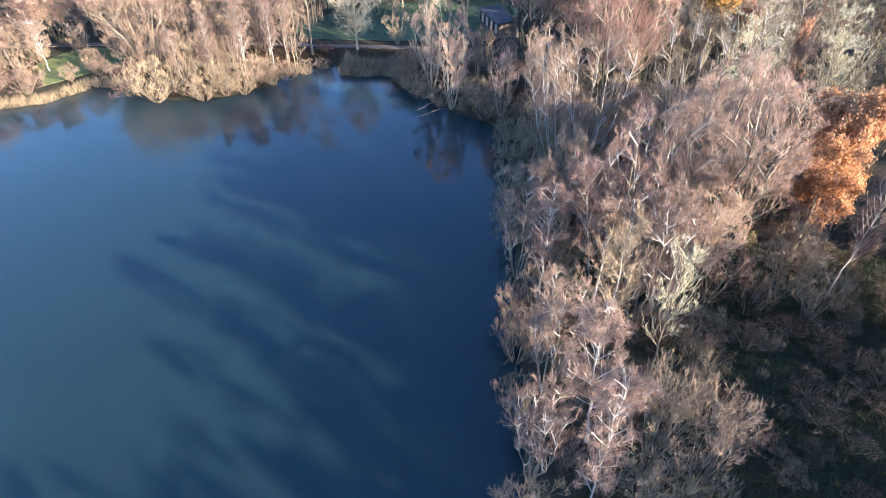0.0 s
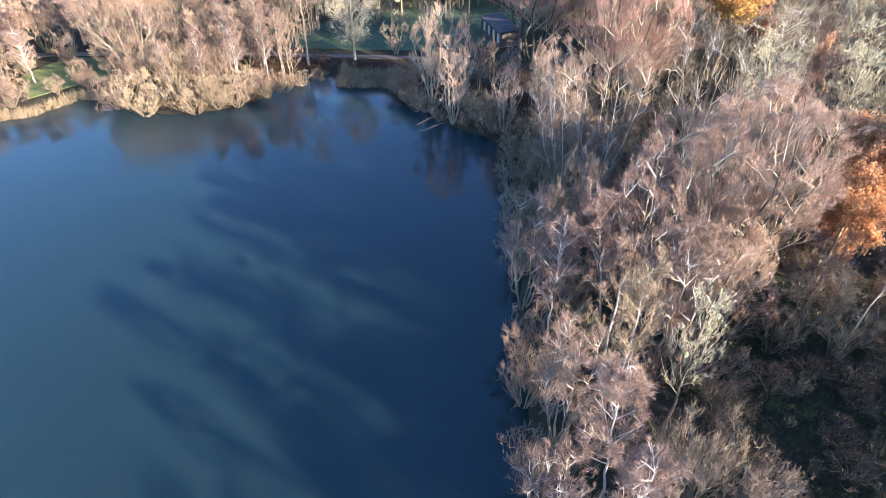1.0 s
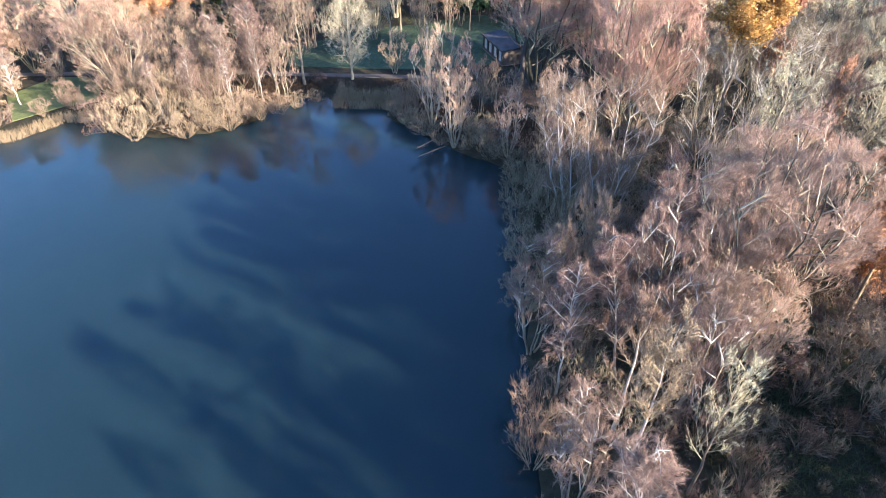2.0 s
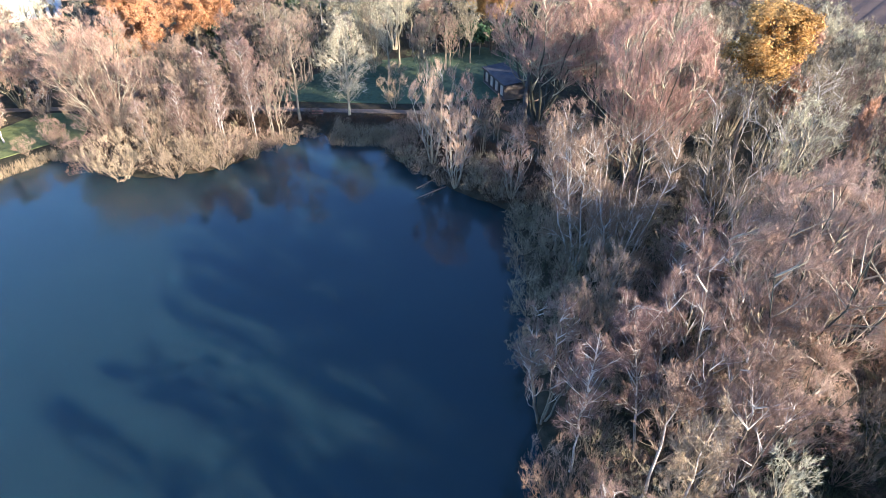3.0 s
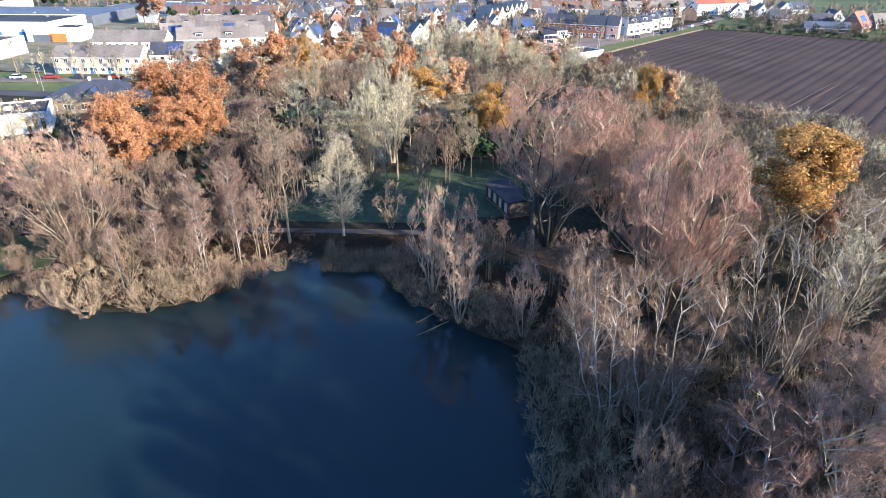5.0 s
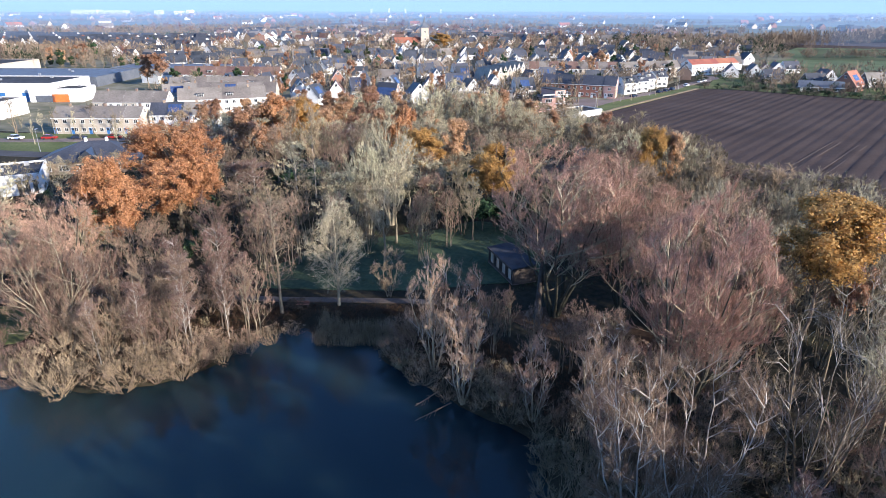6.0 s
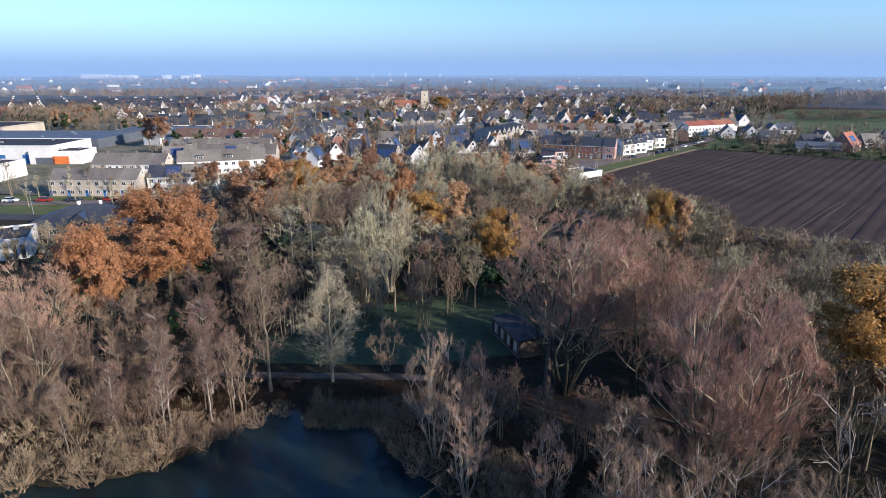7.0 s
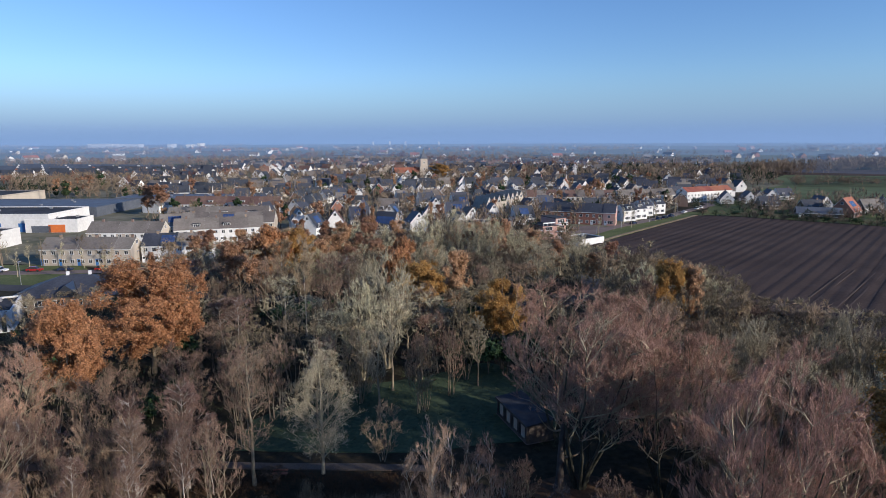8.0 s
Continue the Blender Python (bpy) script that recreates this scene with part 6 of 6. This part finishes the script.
def far_woods():
    rng = np.random.default_rng(77)
    sets = {("twig_far", 110): ([], [], []), ("twig_far", 60): ([], [], []), ("twig_far", 26): ([], [], []), ("far_rust", 60): ([], [], []), ("far_green", 60): ([], [], [])}

    def belt(xc, yc, L, a, wide, kind, lo=7, hi=14):
        P, H, R = sets[kind]
        for _ in range(int(L / 8)):
            s = rng.uniform(-0.5, 0.5) * L
            P.append((xc + math.cos(a) * s + rng.normal(0, wide * 0.3), yc + math.sin(a) * s + rng.normal(0, wide)))
            H.append(rng.uniform(lo, hi))
            R.append(rng.uniform(3.2, 6))

    for _ in range(130):
        yc = 960 + 3500 * rng.uniform(0, 1) ** 1.3
        kind = ("twig_far", 60) if yc < 1700 else ("twig_far", 26)
        if rng.uniform() < 0.12:
            kind = ("far_rust", 60)
        belt(rng.uniform(-0.8, 0.8) * yc, yc, rng.uniform(80, 420), rng.normal(0, 0.25), 9, kind)
    # trees among the outer houses and west of them
    for kind, n in ((("twig_far", 60), 1150), (("far_rust", 60), 55), (("far_green", 60), 100)):
        P, H, R = sets[kind]
        k = 0
        while k < n:
            y = rng.uniform(450, 1100)
            x = rng.uniform(-0.74, 0.46) * (y - 38)
            if (x < -130 and 640 < y < 830 and rng.uniform() < 0.85) or (y < 540 and x > -0.42 * y) or (x > 215 and y < 620) or any((x - q.x) ** 2 + (y - q.y) ** 2 < 36 for q in used):
                continue
            P.append((x, y))
            H.append(rng.uniform(7, 14))
            R.append(rng.uniform(2.8, 5))
            k += 1
    for x, y, L, a in ((400, 560, 300, 0.05), (450, 780, 330, -0.5), (300, 700, 200, 0.1), (-330, 500, 120, 0.3), (-300, 560, 150, 0.1), (-380, 620, 200, 0.1)):
        for _ in range(2):
            belt(x, y, L, a, 5, ("twig_far", 110), 4, 10)
    # the wooded village edge, the long wood beyond the pastures and the farm gardens
    for x0, x1, y0, y1, n, lo, hi, green in ((170, 330, 530, 790, 210, 8, 15, 0.2), (330, 420, 640, 760, 60, 7, 13, 0.1), (148, 250, 312, 440, 170, 2.0, 6.5, 0.4), (165, 250, 330, 440, 40, 6, 11, 0.1), (40, 150, 335, 400, 60, 5, 10, 0.2), (-8, 46, 268, 330, 90, 4, 9, 0.2)):
        k = 0
        while k < n:
            x, y = rng.uniform(x0, x1), rng.uniform(y0, y1)
            if (x > 0.5 * y and y > 500) or (y < 450 and (any((x - q.x) ** 2 + (y - q.y) ** 2 < 42 for q in used) or near_road(x, y))) or (y < 450 and x > 140 and (y < 452 - 0.735 * x or y > 600 - 0.85 * x + 25)) or (x < 150 and y < 400 and y < 206 + 1.126 * x + 12 and x > 46):
                k += 0.02
                continue
            P, H, R = sets[("far_green", 60) if rng.uniform() < green else ("twig_far", 60)]
            P.append((x, y))
            H.append(rng.uniform(lo, hi))
            R.append(0.25 * H[-1] + rng.uniform(0.4, 1.4))
            k += 1
    for _ in range(5):
        belt(455, 765, 290, 0.44, 16, ("twig_far", 60), 11, 18)
        belt(590, 830, 190, 0.3, 20, ("twig_far", 60), 11, 17)
    belt(-300, 470, 50, 0.2, 6, ("far_green", 60), 9, 15)
    belt(150, 830, 150, 0.05, 6, ("far_rust", 60), 9, 13)
    belt(-520, 1010, 130, 0.05, 8, ("far_rust", 60), 10, 14)
    hedge = (("twig_far", 60), ("far_green", 60))
    for x0, y0, x1, y1 in ((129, 351, 146, 345), (146, 345, 197, 309), (197, 309, 324, 225), (165, 400, 232, 388)):
        L = math.hypot(x1 - x0, y1 - y0)
        for j in range(int(L / 1.4)):
            P, H, R = sets[hedge[1 if rng.uniform() < 0.35 else 0]]
            s = j * 1.4 / L
            P.append((x0 + (x1 - x0) * s + rng.normal(0, 0.5), y0 + (y1 - y0) * s + rng.normal(0, 0.7)))
            H.append(rng.uniform(1.6, 4.2))
            R.append(rng.uniform(0.9, 1.7))
    names = {"twig_far": ("far_woods", "bare brown trees and woods far across the plain"), "far_rust": ("far_beeches", "russet-leaved trees far off"), "far_green": ("far_conifers", "dark green conifers far off")}
    for j, ((mat, per), (P, H, R)) in enumerate(sets.items()):
        far_crowns(names[mat][0], P, H, R, per, mat, names[mat][1], 80 + j)


far_woods()


def garden_hedges():
    """Hedges and shrubs in the gardens between the houses."""
    rng = np.random.default_rng(51)
    for name, mat, n, label in (("garden_hedges", "far_green", 460, "clipped green hedges and shrubs in the gardens"), ("garden_shrubs", "twig_far", 1500, "bare brown shrubs and small trees in the gardens")):
        P, H, R = [], [], []
        while len(P) < n:
            y = rng.uniform(290, 735)
            x = rng.uniform(-0.62, 0.42) * y
            if any((x - q.x) ** 2 + (y - q.y) ** 2 < (5.5 if mat == "far_green" else 4.6) ** 2 for q in used) or near_road(x, y) or (x > 60 + (y - 300) * 0.85 and y < 470) or (x < -135 and y < 440):
                continue
            P.append((x, y))
            H.append(rng.uniform(1.2, 3.0) if mat == "far_green" else rng.uniform(3, 10.5))
            R.append(rng.uniform(0.8, 1.8) if mat == "far_green" else rng.uniform(1.6, 3.4))
        far_crowns(name, P, H, R, 46, mat, label, 52)


garden_hedges()
frng = random.Random(91)
for j in range(26):
    yc = 950 + j * 125
    xc = frng.uniform(-0.7, 0.75) * yc
    w_, d = frng.uniform(180, 500), frng.uniform(60, 160)
    slab("meadow", [(xc - w_ / 2, yc), (xc + w_ / 2, yc + 20), (xc + w_ / 2 + 40, yc + d), (xc - w_ / 2 + 30, yc + d)], LAND + 0.08 + 0.012 * j, frng.choice(("meadow", "meadow", "soil")), "flat green pasture far across the plain", "meadow")
for x, y, w_, h in ((-1771, 3000, 120, 20), (-1648, 3010, 118, 17), (-1386, 3010, 20, 18), (-1293, 3010, 30, 15), (-1235, 3010, 15, 20)):
    hall("warehouse", "white distribution warehouse on the horizon", x, y, x + w_, y + 60, h, "white", "felt", vents=2)
for x, y, h in ((-487, 3900, 22), (-381, 3900, 25), (-285, 3950, 22), (-70, 3950, 21)):
    hall("tower_block", "pale tower block on the horizon", x, y, x + 11, y + 11, h, "white", "felt", category="tower block", vents=1)

# horizon haze painted as glowing shells fading into the sky, some amid far houses


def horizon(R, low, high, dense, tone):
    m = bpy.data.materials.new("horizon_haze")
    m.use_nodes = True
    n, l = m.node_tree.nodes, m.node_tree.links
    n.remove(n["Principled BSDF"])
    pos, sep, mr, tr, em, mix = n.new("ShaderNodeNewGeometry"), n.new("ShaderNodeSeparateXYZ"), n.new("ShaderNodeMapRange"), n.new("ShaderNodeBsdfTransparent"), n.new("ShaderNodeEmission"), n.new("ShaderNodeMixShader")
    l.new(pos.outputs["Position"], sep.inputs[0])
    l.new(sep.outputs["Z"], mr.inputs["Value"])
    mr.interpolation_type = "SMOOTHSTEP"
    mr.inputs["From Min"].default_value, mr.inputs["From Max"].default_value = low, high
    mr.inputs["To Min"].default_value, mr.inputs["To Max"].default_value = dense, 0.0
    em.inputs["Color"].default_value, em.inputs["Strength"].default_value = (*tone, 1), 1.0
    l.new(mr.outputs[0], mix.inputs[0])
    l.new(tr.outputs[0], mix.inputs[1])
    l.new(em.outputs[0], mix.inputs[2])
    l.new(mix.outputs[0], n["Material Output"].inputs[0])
    M["haze"] = m
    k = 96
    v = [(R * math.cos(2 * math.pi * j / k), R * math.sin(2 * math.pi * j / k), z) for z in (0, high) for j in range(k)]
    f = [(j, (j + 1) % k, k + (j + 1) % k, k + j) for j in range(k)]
    ob = tagged(new("backdrop", mesh_of("backdrop", v, f, ["haze"])), "glowing see-through shell that paints in blue winter haze", "sky", kind="structure")
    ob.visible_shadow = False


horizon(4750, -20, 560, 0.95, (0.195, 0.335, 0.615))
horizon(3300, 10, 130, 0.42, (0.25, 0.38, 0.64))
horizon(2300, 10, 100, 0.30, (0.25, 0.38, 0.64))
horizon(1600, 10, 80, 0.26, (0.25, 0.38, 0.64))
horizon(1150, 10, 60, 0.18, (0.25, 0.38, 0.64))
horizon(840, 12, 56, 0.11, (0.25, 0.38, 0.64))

# ---------------------------------------------------------------- park things


def bench(x, y, turn):
    ob = new("park_bench")
    tagged(ob, "red-brown wooden park bench beside the path", "bench")
    ob.matrix_world = pose(x, y, LAND + 0.05, 0, 0, turn)
    for j in range(3):
        part("seat_slat", Boxes().box(-0.9, -0.22 + 0.15 * j, 0.43, 0.9, -0.09 + 0.15 * j, 0.47).mesh("seat_slat", "brick"), ob)
    for j in range(2):
        part("back_slat", Boxes().box(-0.9, 0.24, 0.58 + 0.17 * j, 0.9, 0.28, 0.70 + 0.17 * j).mesh("back_slat", "brick"), ob)
    for sx in (-0.7, 0.7):
        part("leg", Boxes().box(sx - 0.04, -0.2, 0, sx + 0.04, 0.24, 0.43).box(sx - 0.04, 0.28, 0, sx + 0.04, 0.34, 0.9).mesh("leg", "timber"), ob)


bench(-22.0, 105.4, 0)
bench(-33.5, 110.2, 180)


def shelter():
    ob = new("park_shelter")
    tagged(ob, "open timber park shelter with a dark flat roof", "shelter")
    ob.matrix_world = pose(8.6, 118.1, LAND + 0.06, 0, 0, -70.2)
    part("roof", Boxes().prism([(-2.1, 2.5), (2.1, 2.9), (2.1, 3.1), (-2.1, 2.7)], -4.9, 4.9).mesh("roof", "felt"), ob, "", pose(0, 0, 0, 0, 0, 90))
    for j in range(5):
        x = -4.5 + 2.25 * j
        part("post", Boxes().box(x - 0.12, -1.95, 0, x + 0.12, -1.71, 2.52).mesh("post", "timber"), ob)
        part("post", Boxes().box(x - 0.13, 1.69, 0, x + 0.13, 1.9, 2.85).mesh("post", "timber"), ob)
    part("back_wall", Boxes().box(-4.6, 1.9, 0, 4.6, 2.0, 2.85).mesh("back_wall", "timber"), ob)
    part("end_wall", Boxes().box(4.62, -1.7, 0, 4.72, 1.9, 2.5).mesh("end_wall", "timber"), ob)
    part("fascia", Boxes().box(-4.92, -2.16, 2.42, 4.92, -2.11, 2.72).mesh("fascia", "timber"), ob)
    part("floor", Boxes().box(-4.8, -2.0, 0.0, 4.8, 2.05, 0.1).mesh("floor", "paving"), ob)
    for j in range(4):
        x = -3.37 + 2.25 * j
        part("panel", Boxes().box(x - 0.5, -1.86, 0.5, x + 0.5, -1.80, 2.1).mesh("panel", "stone"), ob)
        part("low_wall", Boxes().box(x - 1.0, -1.88, 0.0, x + 1.0, -1.78, 0.5).mesh("low_wall", "timber"), ob)


shelter()


def car(x, y, turn, paint, label):
    ob = new("car")
    tagged(ob, label, "car", "parked cars")
    ob.matrix_world = pose(x, y, LAND + 0.16, 0, 0, turn)
    part("body", Boxes().prism([(-2.15, 0.3), (2.1, 0.3), (2.15, 0.75), (1.2, 0.92), (-2.1, 0.95), (-2.2, 0.7)], -0.86, 0.86).mesh("body", paint), ob)
    part("cabin", Boxes().prism([(-1.9, 0.95), (1.1, 0.93), (0.4, 1.42), (-1.4, 1.45)], -0.74, 0.74).mesh("cabin", "glass"), ob)
    part("car_roof", Boxes().box(-1.35, -0.7, 1.45, 0.38, 0.7, 1.50).mesh("car_roof", paint), ob)
    ang = [2 * math.pi * j / 12 for j in range(12)]
    for wx_ in (-1.35, 1.3):
        for s in (-1, 1):
            part("wheel", Boxes().prism([(wx_ + 0.32 * math.cos(a), 0.3 + 0.32 * math.sin(a)) for a in ang], s * 0.88 - 0.1, s * 0.88 + 0.1).mesh("wheel", "rubber"), ob)
    return ob


for x, y, t, p, lb in ((-139, 217.5, 5, "car_white", "white car parked on the brick street"), (-128.7, 218.1, 5, "car_red", "dark red car parked on the brick street"), (-0.4, 176.7, -5, "car_white", "white car on the village road"), (4, 180.2, 175, "car_dark", "dark car on the village road"),
                       (101.5, 333, 46, "car_dark", "dark car parked by the field road"), (106.5, 338.3, 46, "car_dark", "dark blue car parked by the field road"), (111.5, 343.5, 46, "car_dark", "dark car parked by the field road"), (124.3, 359.5, 50, "car_white", "white car parked by the field road"),
                       (137.8, 376, 50, "car_white", "white van-like car parked by the field road"), (142.1, 381.5, 50, "car_white", "white car parked near the junction"), (84.5, 318, 46, "car_dark", "dark car on the field road"), (-28.3, 289.4, 80, "car_dark", "dark car beside the houses"),
                       (-119.5, 218.7, 5, "car_dark", "dark car parked on the brick street"), (-108.3, 219.3, 5, "car_red", "red car parked on the brick street")):
    car(x, y, t, p, lb)


def street_lamp(x, y, turn):
    ob = new("street_lamp")
    tagged(ob, "slim galvanised street lamp", "lamp", "street lamps")
    ob.matrix_world = pose(x, y, LAND, 0, 0, turn)
    ang = [2 * math.pi * j / 8 for j in range(8)]
    v = [(0.09 * math.cos(a), 0.09 * math.sin(a), 0) for a in ang] + [(0.05 * math.cos(a), 0.05 * math.sin(a), 6.5) for a in ang]
    part("pole", mesh_of("pole", v, [(j, (j + 1) % 8, 8 + (j + 1) % 8, 8 + j) for j in range(8)], ["metal"]), ob)
    part("lamp_head", Boxes().box(-0.15, -0.2, 6.45, 0.9, 0.2, 6.65).mesh("lamp_head", "metal"), ob)


for x, y, t in ((75, 304.5, 140), (94, 324, 140), (115, 345.4, 140), (60, 287.5, 140), (-120.8, 201, 90), (-20.5, 184.6, 90), (-96.1, 217.4, 90)):
    street_lamp(x, y, t)


def fallen_branch(x, y, turn, ln):
    rng = np.random.default_rng(3)
    p0, p1 = np.array([[0, 0, 0.35]]), np.array([[ln, 0, 0.02]])
    main = curves_from(p0, np.array([[0.97, 0.15, 0.08]]), p1, 8)
    side = offshoots(main, 6, 0.3, 0.95, 1.1, 0.9, 0.0, None, rng, 3)
    ob = tagged(new("fallen_branch"), "bare grey branch fallen into the pond", "branch")
    ob.matrix_world = pose(x, y, 0, 0, 0, turn)
    part("stem", joined("stem", [tubes(main, np.linspace(0.07, 0.02, 8)[None], 6)], "bark_brown", True), ob)
    for s in side:
        part("twig", joined("twig", [tubes(s[None], np.linspace(0.025, 0.01, 3)[None], 4)], "bark_brown", True), ob)


def snag(x, y, turn):
    """An old dark trunk, broken off high up, with one bent branch left."""
    ob = tagged(new("dead_tree"), "old dark broken tree trunk with one bent branch", "tree")
    ob.matrix_world = pose(x, y, LAND - 0.05, 0, 0, turn)
    stem = curves_from(np.array([[0, 0, 0.0]]), np.array([[0.04, 0.02, 1.0]]), np.array([[0.3, 0.1, 8.5]]), 8)
    part("trunk", joined("trunk", [tubes(stem, np.array([[0.62, 0.48, 0.45, 0.42, 0.4, 0.36, 0.33, 0.2]]), 9)], "timber", True), ob)
    for z, ln, rise, r in ((4.2, 4.2, 1.1, 0.17), (6.6, 2.2, 1.6, 0.12), (7.6, -2.6, 2.0, 0.13)):
        arm = curves_from(np.array([[0.2, 0.05, z]]), np.array([[0.9 * (1 if ln > 0 else -1), 0.1, -0.35]]), np.array([[ln, 0.5, z + rise]]), 7)
        part("branch", joined("branch", [tubes(arm, np.linspace(r, 0.03, 7)[None], 6)], "bark_brown", True), ob)


snag(10.7, 102.6, 15)
fallen_branch(-1.0, 84.3, 215, 4.6)
fallen_branch(-2.4, 86.4, 222, 3.4)
